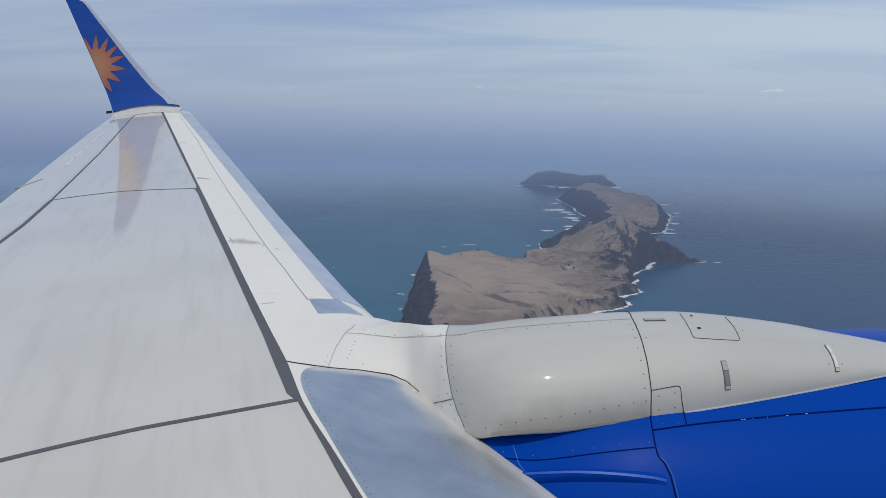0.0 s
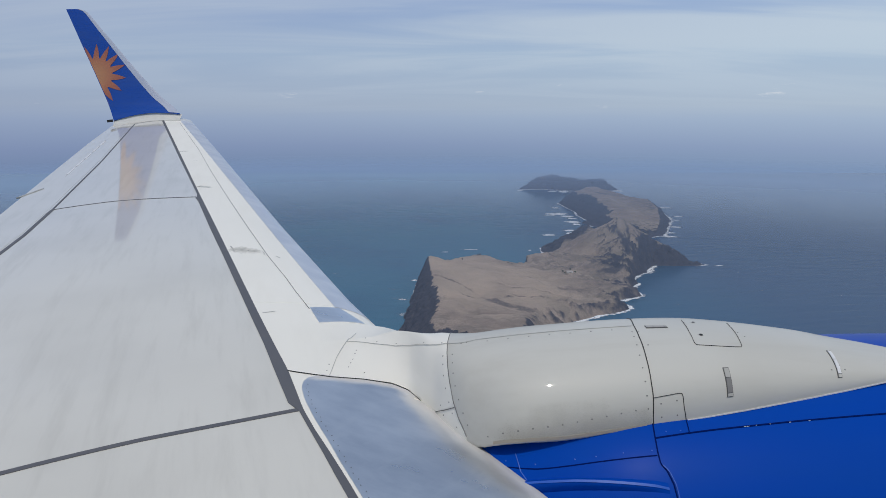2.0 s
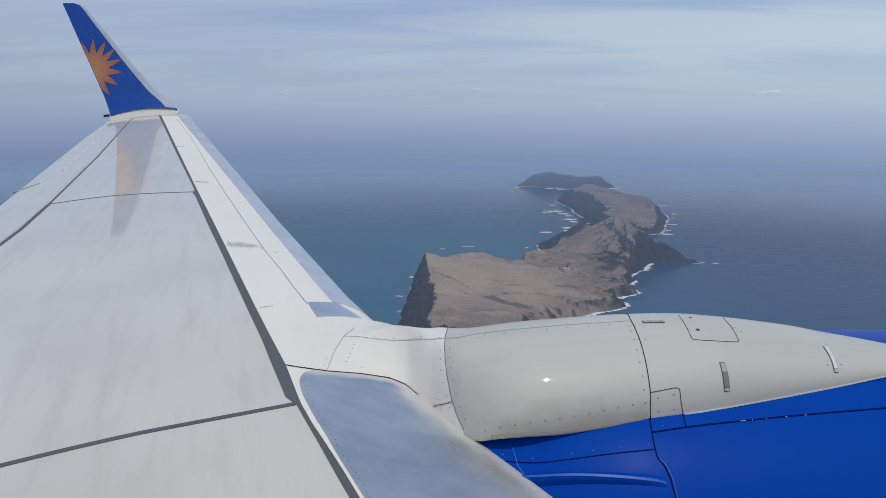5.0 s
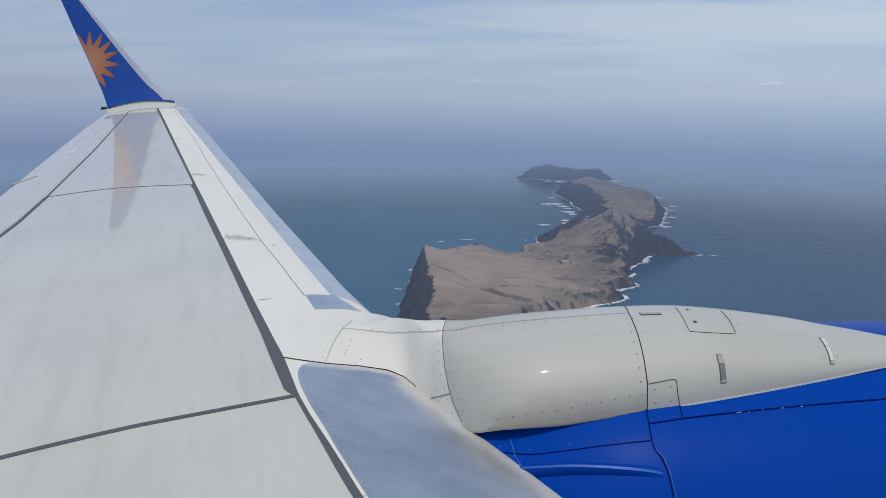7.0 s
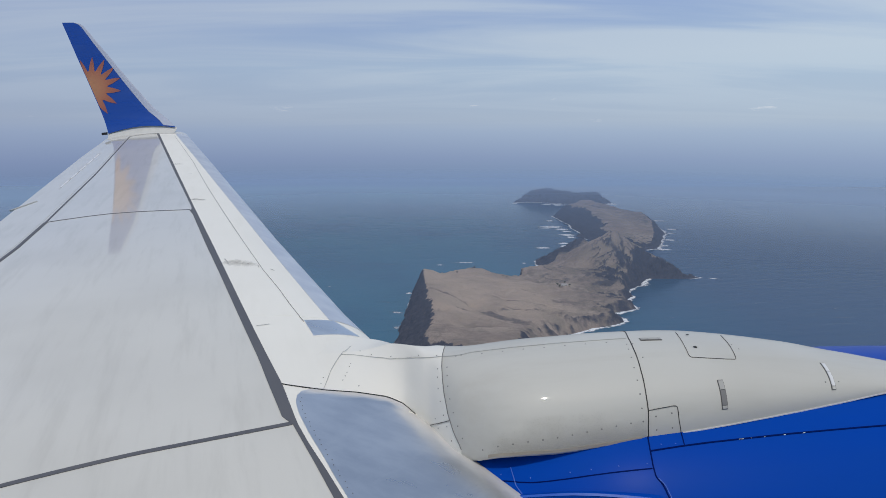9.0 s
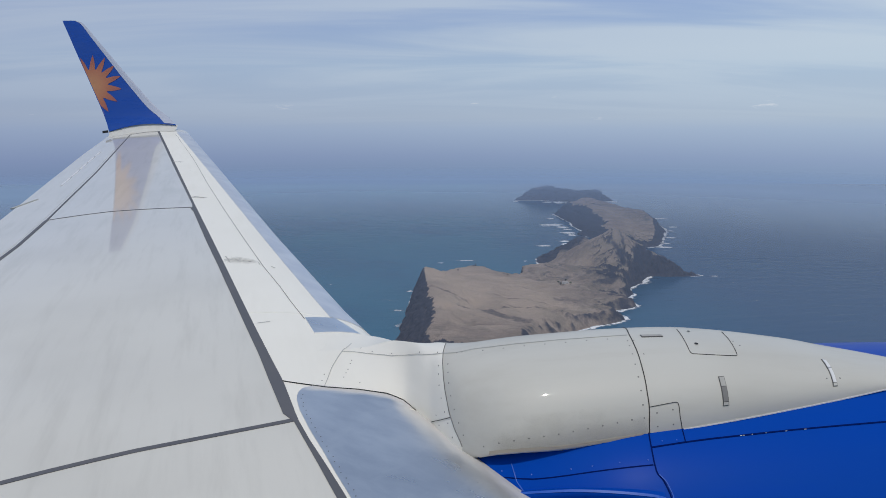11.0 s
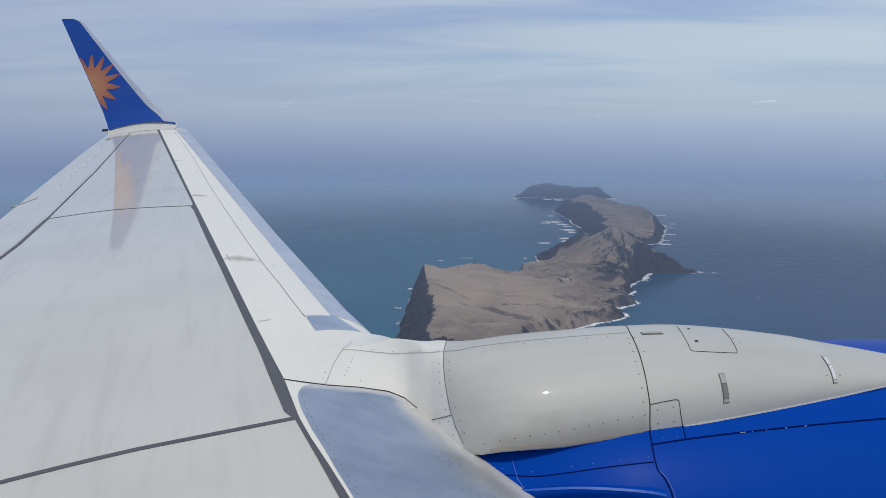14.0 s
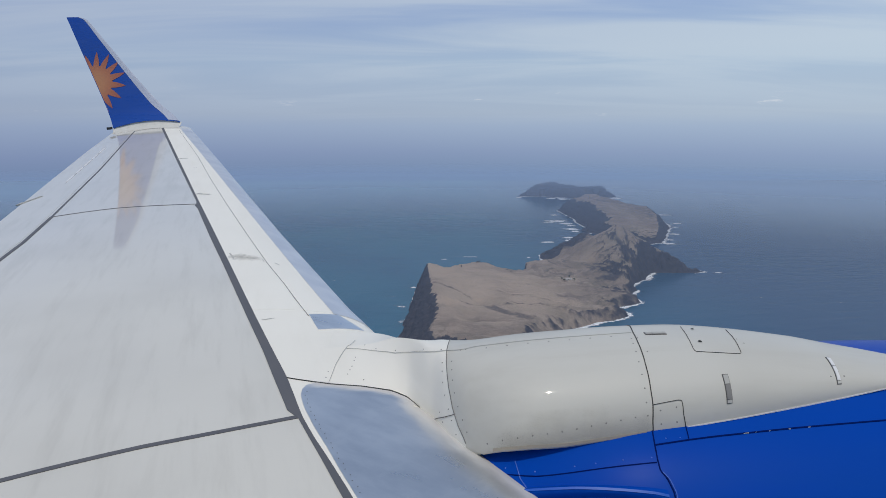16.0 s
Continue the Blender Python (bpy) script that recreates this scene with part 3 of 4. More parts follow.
def flex(y):
    """How much further out the skin lies for its bend, from the summed slope."""
    steps = [4.2 + (y - 4.2) * (i + 0.5) / 60 for i in range(60)] if 4.2 < y < 14.95 else []
    sag = sum(float(np.interp(v, [p[0] for p in FLEX_SLOPE], [p[1] for p in FLEX_SLOPE])) for v in steps) * (y - 4.2) / 60
    return 1 - min(0.0, sag) / 1.987


def flexed(thing):
    known = {}
    for v in thing.data.vertices:
        key = round(v.co.y, 3)
        if key not in known:
            known[key] = flex(key)
        v.co *= known[key]


for thing in [wing] + list(wing.children_recursive):
    flexed(thing)


# ---- winglet: x front, x rear, y, z ----
WINGLET = ((0.0, 14.90, 0.06, -6.08, -7.64), (0.07, 15.06, 0.24, -6.30, -7.76), (0.17, 15.18, 0.47, -6.615, -7.89), (0.36, 15.36, 0.93, -7.09, -8.14),
           (0.58, 15.56, 1.49, -7.62, -8.44), (0.80, 15.74, 2.06, -8.125, -8.74), (0.95, 15.88, 2.46, -8.47, -8.96), (0.98, 15.905, 2.535, -8.57, -9.005), (1.0, 15.92, 2.575, -8.70, -9.02))


def winglet_point(v, k, off=0.0):
    """v up the winglet, k from its front edge to its rear edge, off out of the inner face."""
    y, z, xf, xr = (curve(v, WINGLET, i) for i in (1, 2, 3, 4))
    body = 0.02 * (xf - xr) * math.sin(math.pi * min(1.0, max(0.0, k)) ** 0.6)
    tilt = (0.05 - 0.1 * k) * min(1.0, (1.0 - v) / 0.3) + (0.075 * math.sin(math.pi * min(1.0, max(0.0, k))) - 0.04 * max(0.0, k) ** 2) * max(0.0, 1 - v / 0.16)
    return Vector((xf + (xr - xf) * k, y, z + tilt)) + Vector((0, -0.94, 0.34)) * (body + off)


rows = []
for v in spread(0, 1, 50):
    near = [winglet_point(v, k) for k in (0, 0.02, 0.06, 0.13, 0.22, 0.35, 0.5, 0.65, 0.8, 0.92, 1.0)]
    far = [winglet_point(v, k, -0.14 * math.sin(math.pi * k) - 0.01) for k in (0.92, 0.75, 0.5, 0.25, 0.08)]
    rows.append(near + far)
winglet = part("winglet", sheet(rows, True), HAZED, airliner, "upswept blue painted winglet with an orange emblem", True)
rows = [[winglet_point(v, k, 0.006) for k in (0.0, 0.03, 0.08, 0.155)] for v in spread(0.01, 1.0, 40)]
part("leading_edge_strip", sheet(rows), STRIP, winglet, "grey front edge")
rows = []
for k in spread(-0.02, 1.0, 30):
    p = winglet_point(0.0, k)
    q = p + Vector((0, -0.62, 0))
    q.x = max(q.x, nose_x(q.y) - te_chord(q.y) + 0.06)
    q.z = wing_top(q.x, q.y) - 0.004
    bend = Vector((p.x * 0.8 + q.x * 0.2, p.y - 0.12, q.z + 0.012))
    rows.append([p * (1 - t) ** 2 + bend * 2 * t * (1 - t) + q * t * t for t in spread(0.0, 1.0, 9)])
flexed(part("joint_band", sheet(rows, False, 0.004), WHITE, winglet, "white band at the winglet's root", True))
rows = [[winglet_point(0.015, k, 0.02) + Vector((0, 0, dz)) for dz in (-0.075, -0.02)] for k in (1.0, 1.04, 1.08)]
part("bracket", sheet(rows, False, 0.03), SEAM, winglet, "dark bracket at the winglet's root")


def on_winglet(x, z, off):
    """The point of the inner face at this x and height."""
    v = 0.5
    for _ in range(8):
        k = (curve(v, WINGLET, 3) - x) / (curve(v, WINGLET, 3) - curve(v, WINGLET, 4))
        v = min(1.0, max(0.0, v + (z - winglet_point(v, min(k, 1.0)).z) / 2.5))
    return winglet_point(v, min(0.985, max(0.12, k)), off)


def sun_paint():
    """Printed sun: tan yellow at the heart, orange and then brick red towards the points."""
    made, tree, skin = material("sun_emblem_paint", (0.5, 0.2, 0.06), 0.4)
    heart = tree.nodes.new("ShaderNodeAttribute")
    heart.attribute_name = "from_heart"
    tone = ramp(tree, ((0.0, (0.47, 0.225, 0.105)), (0.3, (0.455, 0.20, 0.095)), (0.62, (0.39, 0.13, 0.07)), (1.0, (0.28, 0.075, 0.075))), heart.outputs["Fac"], False).outputs[0]
    grain = noise_of(tree, 14.0, 4.0, 0.6)
    tree.links.new(blend(tree, maths(tree, "MULTIPLY", grain, 0.25), tone, (0.34, 0.17, 0.11)), skin.inputs["Base Color"])
    return made


def emblem(first, last, inner, outer, off, wide):
    """A half sun at the rear edge, with pointed rays, in rings about its heart."""
    bm = bmesh.new()
    cx, cz = -8.22, 1.0
    hub = bm.verts.new(on_winglet(cx + 0.03, cz, off))
    per, rays = 10, 9
    rings, values = [], [0.0]
    for share in (0.3, 0.55, 0.78, 1.0):
        ring = []
        for i in range(rays * per + 1):
            a = first + (last - first) * i / (rays * per)
            phase = (i % per) / per
            r = share * (inner + (outer - inner) * max(0.0, 1 - abs(phase - 0.5) * wide))
            ring.append(bm.verts.new(on_winglet(cx + r * math.cos(radians(a)), cz + r * math.sin(radians(a)), off)))
            values.append(r / outer)
        rings.append(ring)
    for a, b in zip(rings[0], rings[0][1:]):
        bm.faces.new((hub, a, b))
    for low, high in zip(rings, rings[1:]):
        for i in range(rays * per):
            bm.faces.new((low[i], high[i], high[i + 1], low[i + 1]))
    bmesh.ops.recalc_face_normals(bm, faces=bm.faces)
    return bm, values


sun_print, from_heart = emblem(-86, 126, 0.41, 0.75, 0.006, 2.35)
sun_print = part("sun_emblem", sun_print, sun_paint(), winglet, "printed half-sun emblem, tan yellow to orange, with pointed rays")
sun_print.data.attributes.new("from_heart", "FLOAT", "POINT").data.foreach_set("value", np.array(from_heart, np.float32))


# ---- engine nacelle ----
def nacelle_point(x, deg, off=0.0):
    """deg from the top towards the cabin."""
    r, a = nacelle_radius(x) + off - 0.018 * math.exp(-(deg / 13) ** 2), radians(deg)
    return (x, NAC_Y - r * math.sin(a), NAC_Z + r * math.cos(a))


rows = [[nacelle_point(x, d) for d in spread(-180, 177, 120)] for x in spread(-1.3, 4.2, 80)]
rows += [[(x, NAC_Y - r * math.sin(radians(d)), NAC_Z + r * math.cos(radians(d))) for d in spread(-180, 177, 120)] for x, r in ((4.23, 0.89), (4.2, 0.83), (3.9, 0.78), (3.2, 0.77))]
nacelle = part("engine_nacelle", sheet(rows, True), BLUE, airliner, "glossy blue engine cowling", True)


def cowl_line(name, path, width, mat, parent, lift=0.003, count=40):
    pts = along(path, count)
    rows = []
    for i, p in enumerate(pts):
        a, b = Vector(nacelle_point(*pts[max(i - 1, 0)])), Vector(nacelle_point(*pts[min(i + 1, count - 1)]))
        here = Vector(nacelle_point(*p))
        out = (here - Vector((p.x, NAC_Y, NAC_Z))).normalized()
        side = (b - a).cross(out).normalized() * width / 2
        rows.append([here - side + out * lift, here + side + out * lift])
    return part(name, sheet(rows, False, 0.005), mat, parent)


cowl_line("cowl_seam", ((0.984, 33.2), (1.145, 32.2), (1.266, 31.6), (1.636, 30.2), (2.085, 28.8), (3.2, 26.0)), 0.007, NAVY, nacelle)
cowl_line("cowl_seam", ((0.993, 28.3), (0.986, 33.0), (0.982, 37.2), (0.984, 40.2), (1.007, 42.3), (1.023, 45.5), (1.03, 50.0), (1.06, 85.0)), 0.0055, NAVY, nacelle, count=80)
cowl_line("cowl_seam", ((0.2, 35.0), (0.26, 36.2), (0.32, 37.0), (0.38, 38.1), (0.443, 38.9), (0.53, 39.1), (0.609, 39.0), (0.785, 38.5), (0.976, 38.0)), 0.0045, NAVY, nacelle)
cowl_line("cowl_seam", ((1.152, 27.5), (1.147, 32.0)), 0.004, NAVY, nacelle, count=8)
cowl_line("cowl_edge", ((0.993, 40.6), (1.016, 42.4), (1.032, 45.5), (1.039, 50.0), (1.07, 85.0)), 0.004, SKYBLUE, nacelle, 0.004, 60)
cowl_line("cowl_edge", ((0.346, 32.5), (0.364, 39.0), (0.389, 42.0)), 0.004, SKYBLUE, nacelle, count=10)
for x in (1.40, 1.412, 1.455, 1.52, 1.61, 1.70):
    deg = 31.82 - (x - 1.16) * 3.38 + 0.2
    cowl_line("chipped_edge", ((x, deg), (x + 0.007 + 0.004 * math.sin(x * 90), deg - 0.03)), 0.002, PALE, nacelle, 0.005, 3)

rows = []
for i, x in enumerate(spread(0.10, 1.0, 30)):
    k = i / 29
    deg = float(np.interp(x, (0.1, 0.39, 0.6, 0.72, 0.84, 0.95, 1.0), (43.2, 43.5, 44.0, 44.6, 45.3, 46.0, 46.6)))
    tall = 0.045 * (1 - k ** 3.0) ** 0.8 + 0.002
    low = 1.2 + 1.9 * (1 - k)
    rows.append([nacelle_point(x, deg + low, 0.0), nacelle_point(x, deg + 0.6 * low, tall * 0.6), nacelle_point(x, deg + 0.35, tall), nacelle_point(x, deg - 0.3, tall), nacelle_point(x, deg - 0.8, tall * 0.7), nacelle_point(x, deg - 1.5, 0.0)])
part("chine", sheet(rows), BLUE, nacelle, "blue fin on the cowling's shoulder", True)
rows = [[tuple(Vector(r[i]) + Vector((0, -0.0015, 0.002))) for i in (2, 3)] for r in rows[2:]]
part("chine_edge", sheet(rows, False, 0.001), SKYBLUE, nacelle, "worn light blue edge of the fin")


# ---- pylon fairing ----
RING = ((0.112, 0), (0.074, 8), (0.046, 19), (0.026, 35.5), (0.018, 48), (0.014, 64), (0.017, 82), (0.036, 110), (0.045, 130), (0.05, 180))


def ring_x(deg):
    return float(np.interp(deg, [p[1] for p in RING], [p[0] for p in RING]))


def fairing_rows(xa, xb, count):
    """Rows between two stations; None stands for the ring seam."""
    rows = []
    for t in spread(0.0, 1.0, count):
        row = []
        for d in spread(0, 180, 100):
            first, last = (ring_x(d) if x is None else x for x in (xa, xb))
            row.append(Vector(fairing_point(first + (last - first) * t, d)))
        foot = row[0]
        lip = [foot.copy(), foot.copy()]
        if 0.2 < foot.x < 0.99:
            lip = [foot + Vector((0, 0.05, -0.013)), foot + Vector((0, 0.012, -0.012))]
        elif -0.1 < foot.x <= 0.2:
            lip = [foot + Vector((0, 0.03, -0.013 - 0.25 * min(1.0, (0.2 - foot.x) / 0.2))), foot + Vector((0, 0.002, -0.012))]
        rows.append(lip + row)
    return rows


fairing = part("pylon_fairing", sheet(fairing_rows(None, 2.92, 100)), CREAM, airliner, "off-white riveted engine pylon fairing", True)
part("wing_fillet", sheet(fairing_rows(-0.96, None, 70)), LIGHT, fairing, "white fillet where the fairing meets the wing, painted brighter for its upturned face", True)


def fairing_line(name, path, width, mat, parent, count=30, lift=0.003):
    pts = along(path, count)
    rows = []
    for i, p in enumerate(pts):
        a, b = Vector(fairing_point(*pts[max(i - 1, 0)])), Vector(fairing_point(*pts[min(i + 1, count - 1)]))
        here = Vector(fairing_point(*p))
        out = fairing_out(*p)
        side = (b - a).cross(out).normalized() * width / 2
        rows.append([here - side + out * lift, here + side + out * lift])
    return part(name, sheet(rows, False, 0.003), mat, parent)


def fairing_out(x, deg):
    """The fairing's outward direction at a point."""
    e = 0.01
    along_x = Vector(fairing_point(x + e, deg)) - Vector(fairing_point(x - e, deg))
    round_it = Vector(fairing_point(x, min(deg + 1.5, 179))) - Vector(fairing_point(x, max(deg - 1.5, 1)))
    out = along_x.cross(round_it).normalized()
    return -out if out.dot(Vector((0, -0.5, 1))) < 0 else out


def fairing_plate(name, xa, xb, da, db, mat, parent, lift=0.004, lean=0.0):
    rows = [[Vector(fairing_point(x + lean * k, d)) + fairing_out(x, d) * lift for x in spread(xa, xb, 6 if xb - xa < 0.3 else 40)] for k, d in ((i / 7, da + (db - da) * i / 7) for i in range(8))]
    return part(name, sheet(rows, False, 0.003), mat, parent)


fairing_line("panel_seam", RING[:-1], 0.0036, FINE, fairing, 60)
fairing_line("panel_seam", ((0.997, 0), (0.993, 7.5), (0.996, 20), (0.994, 31), (0.997, 52), (1.007, 75), (1.018, 88), (1.045, 106), (1.06, 125)), 0.0044, SEAM, fairing, 60)
fairing_line("panel_seam", ((-0.643, 75), (-0.56, 71.5), (-0.48, 66), (-0.39, 60), (-0.3, 56.5), (-0.2, 61), (-0.097, 68.5), (0.012, 79), (0.174, 87.3), (0.438, 87.6), (0.70, 88), (1.005, 88)), 0.0022, FAINT, fairing, 120, 0.006)
fairing_line("panel_seam", ((-0.695, 1), (-0.691, 12), (-0.68, 45.7), (-0.643, 75.3), (-0.60, 125)), 0.0024, FAINT, fairing, 30, 0.007)
strip("fillet_joint", [(x, y - 0.004) for x, y in FOOT[:5]], (0.0045, 0.0075), SEAM, fairing, 40, 0.007, "dark joint between fillet and leading edge")
strip("fillet_joint", [(x, y - 0.004) for x, y in FOOT[4:]], (0.0075, 0.002), SEAM, fairing, 20, 0.007, "dark joint between fillet and leading edge")
fairing_plate("grime_band", 0.24, 0.965, 0.3, 2.0, GRIME, fairing, 0.003)
rows, fade = [], []
for x in spread(0.2, 0.99, 40):
    for i, d in enumerate((1.6, 4.0, 7.0, 11.0, 17.0, 25.0)):
        fade.append((0.85, 0.8, 0.62, 0.4, 0.18, 0.0)[i] * min(1.0, (x - 0.2) / 0.12, (0.99 - x) / 0.05 + 0.5))
    rows.append([Vector(fairing_point(x, d)) + fairing_out(x, d) * 0.0022 for d in (1.6, 4.0, 7.0, 11.0, 17.0, 25.0)])
stain = part("soot_stain", sheet(rows), GRIME_SHADE, fairing, "thin brownish grime and painted shade along the fairing's lower edge", True)
stain.data.attributes.new("fade", "FLOAT", "POINT").data.foreach_set("value", np.array(fade, np.float32))
fairing_line("edge_bead", ((1.16, 0.6), (1.5, 0.6), (2.0, 0.8), (2.5, 1.0), (2.85, 1.0)), 0.006, PALE, fairing, 60, 0.004)
fairing_line("panel_seam", ((-0.049, 1.4), (0.0, 7.5), (0.051, 14.7)), 0.003, SEAM, fairing, 8)
fairing_line("access_door_seam", ((1.311, 100), (1.294, 88), (1.281, 79), (1.268, 66), (1.269, 63.6), (1.276, 62.4), (1.387, 61), (1.491, 60.2), (1.502, 61.6), (1.531, 82), (1.556, 100)), 0.002, SEAM, fairing, 120)
fairing_line("access_panel_seam", ((0.996, 20), (1.121, 21.5), (1.133, 20.8), (1.1365, 18.6), (1.14, 9.7), (1.152, 0.5)), 0.0026, SEAM, fairing, 80)
for name, xa, xb, da, db, lean in (("latch", 1.350, 1.379, 39.5, 13.8, -0.003), ("latch", 1.943, 1.966, 62.3, 21, -0.027), ("vent_slot", 1.073, 1.187, 84.5, 88, 0.0)):
    fairing_plate(name, xa, xb, da, db, DARK, fairing, 0.003, lean)
    for k0, k1, mat in ((0.03, 0.34, PALE if xa > 1.5 else SCUFF), (0.36, 0.86, PALE if xa > 1.5 else FINE), (0.88, 0.98, CREAM if xa > 1.5 else SCUFF)):
        if name == "latch":
            fairing_plate("latch_tongue", xa + 0.003 + lean * k0, xb - 0.003 + lean * k0, da + (db - da) * k0, da + (db - da) * k1, mat, fairing, 0.006, lean * (k1 - k0))
        else:
            fairing_plate("slot_cover", xa + (xb - xa) * k0, xa + (xb - xa) * k1, da + 0.6, db - 0.6, SCUFF, fairing, 0.006)


def rivet_mesh(mat):
    bm = bmesh.new()
    bmesh.ops.create_cone(bm, cap_ends=True, segments=8, radius1=0.0042, radius2=0.0034, depth=0.0014)
    mesh = bpy.data.meshes.new("rivet")
    bm.to_mesh(mesh)
    bm.free()
    mesh.materials.append(mat)
    return mesh


RIVET, BLUE_RIVET = rivet_mesh(FINE), rivet_mesh(SKYBLUE)


def rivet(place, out, parent, mesh, size=1.0, name="rivet"):
    made = new(name, mesh)
    made.parent = parent
    made.matrix_local = Matrix.LocRotScale(Vector(place) + out * 0.0007, out.to_track_quat("Z", "Y"), (size, size, 1))


spots = [(0.042, 64.5), (0.042, 54.4), (0.045, 43.8), (0.055, 33), (0.072, 23), (0.094, 14.4), (0.116, 7.6), (-0.009, 58.9), (-0.009, 48.7), (-0.006, 37.2), (0.005, 26.3), (0.023, 16.2)]
spots += [(-0.022, 9.1), (-0.006, 3.1), (0.04, 9), (0.063, 1.2), (0.091, 83)]
spots += [(0.987, 80.6), (0.981, 74.3), (0.975, 65), (0.969, 55), (0.967, 44), (0.967, 33), (0.967, 22.2), (0.97, 12.5)]
spots += [(0.213 + 0.0698 * i, 5.0 + 7.4 * (i / 10) ** 0.75) for i in range(11)]
spots += [(0.12 + 0.11 * i, 84.5) for i in range(8)] + [(1.031, 64.4), (1.02, 81)]
spots += [(1.031, 15), (1.107, 16), (1.034, 5.1), (1.109, 4.9), (-0.716, 34.8), (-0.718, 23.7)]
spots += [(-0.564, 56.4), (-0.568, 51.3), (-0.574, 43.2), (-0.581, 38), (-0.589, 31.8), (-0.483, 23.3), (-0.435, 67.5), (-0.519, 84), (-0.3, 60), (-0.12, 70), (-0.015, 80)]
spots += [(1.545, 81), (1.56, 75), (1.90, 33), (1.97, 33)]
HOLE = rivet_mesh(SEAM)
for x, d, size in ((1.357, 94, 2.0), (1.329, 74.5, 2.4)):
    rivet(Vector(fairing_point(x, d)) + fairing_out(x, d) * 0.003, fairing_out(x, d), fairing, HOLE, size, "access_hole")
for x, d in spots:
    rivet(fairing_point(x, d), fairing_out(x, d), fairing, RIVET)
for x, d in ((0.299, 34.4), (0.433, 37.3), (0.612, 37.3), (0.707, 37.1), (0.83, 36.8), (0.958, 36.6), (1.044, 31.4), (1.11, 31.4)):
    p = Vector(nacelle_point(x, d))
    rivet(p, (p - Vector((x, NAC_Y, NAC_Z))).normalized(), nacelle, BLUE_RIVET, 0.9)
for i in range(26):
    y = 2.45 + 1.02 * i / 25
    x = float(np.interp(y, [p[0] for p in EDGE], [p[1] for p in EDGE])) + 0.025 + 0.008 * (i % 2)
    rivet((x, y, wing_top(x, y) + 0.005), Vector((0.2, 0, 1)).normalized(), wing, RIVET, 0.7)

# ---- fuselage behind the window ----
rows = []
for x in spread(-9, 9, 20):
    rows.append([(x, -2.05 + 1.88 * math.cos(radians(a)), -0.5 + 1.88 * math.sin(radians(a))) for a in spread(0, 354, 60)])
rows = [[(-9.6, -2.05, -0.5)] * 60] + rows + [[(9.6, -2.05, -0.5)] * 60]
part("fuselage", sheet(rows, True), WHITE, airliner, "plain white fuselage skin", True)

# ---- sea ----
rows = [[(x, y, 0.0) for x in spread(-30000, 30000, 25)] for y in spread(-30000, 30000, 25)]
sea = tagged(part("sea", sheet(rows), SEA), "deep blue sea ruffled by swell", "sea", kind="structure")
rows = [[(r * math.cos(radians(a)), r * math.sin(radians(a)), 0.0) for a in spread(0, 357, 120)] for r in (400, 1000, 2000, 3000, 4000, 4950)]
haze_bank = tagged(part("haze_bank", sheet(rows, True), HAZE_SHEET), "flat translucent bluish sheet standing in for haze over the sea", "haze", kind="stuff")
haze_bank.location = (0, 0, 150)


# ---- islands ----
# shore: x, y, width of the cliff behind it, how dark its rock and painted shade
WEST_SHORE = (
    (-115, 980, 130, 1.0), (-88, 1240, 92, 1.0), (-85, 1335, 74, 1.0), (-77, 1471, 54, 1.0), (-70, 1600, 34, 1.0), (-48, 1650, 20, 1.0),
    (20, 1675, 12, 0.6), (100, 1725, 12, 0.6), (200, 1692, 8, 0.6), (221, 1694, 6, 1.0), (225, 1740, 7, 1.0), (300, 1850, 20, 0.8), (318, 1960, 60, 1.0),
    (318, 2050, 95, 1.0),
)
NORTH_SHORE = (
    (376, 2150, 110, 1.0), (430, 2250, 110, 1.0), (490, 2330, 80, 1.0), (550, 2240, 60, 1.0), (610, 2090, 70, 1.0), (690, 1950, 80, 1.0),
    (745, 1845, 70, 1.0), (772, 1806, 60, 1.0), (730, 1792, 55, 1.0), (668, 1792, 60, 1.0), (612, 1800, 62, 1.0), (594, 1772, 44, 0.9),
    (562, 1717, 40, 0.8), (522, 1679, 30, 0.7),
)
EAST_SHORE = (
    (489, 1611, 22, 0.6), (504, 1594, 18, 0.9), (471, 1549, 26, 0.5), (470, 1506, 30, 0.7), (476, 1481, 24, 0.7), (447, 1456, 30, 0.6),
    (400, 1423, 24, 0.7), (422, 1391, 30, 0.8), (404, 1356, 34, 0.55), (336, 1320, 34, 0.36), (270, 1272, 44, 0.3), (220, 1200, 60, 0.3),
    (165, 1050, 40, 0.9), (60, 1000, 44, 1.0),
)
MAIN = WEST_SHORE + NORTH_SHORE + EAST_SHORE
PLATEAU_HILLS = (
    (-39, 1590, 70), (-24, 1423, 67), (-14, 1325, 66), (0, 1219, 65), (20, 1110, 62), (20, 1560, 60), (60, 1470, 52), (102, 1690, 53), (148, 1670, 38),
    (203, 1670, 28), (24, 1640, 46), (270, 1690, 44), (62, 1180, 50), (110, 1190, 46), (150, 1230, 40), (190, 1320, 35), (254, 1330, 27), (332, 1352, 21),
    (130, 1330, 44),
)
PEAK_HILLS = (
    (200, 1450, 40), (300, 1500, 27), (370, 1420, 20), (440, 1560, 20), (323, 1589, 29), (380, 1790, 42), (330, 1860, 26), (360, 1940, 22),
    (520, 1780, 50), (560, 2000, 36), (745, 1822, 12), (440, 1950, 34), (395, 2060, 28), (383, 2110, 24), (480, 2200, 50), (440, 2160, 36),
    (400, 1660, 40), (470, 1650, 36),
)
MAIN_HILLS = PLATEAU_HILLS + PEAK_HILLS
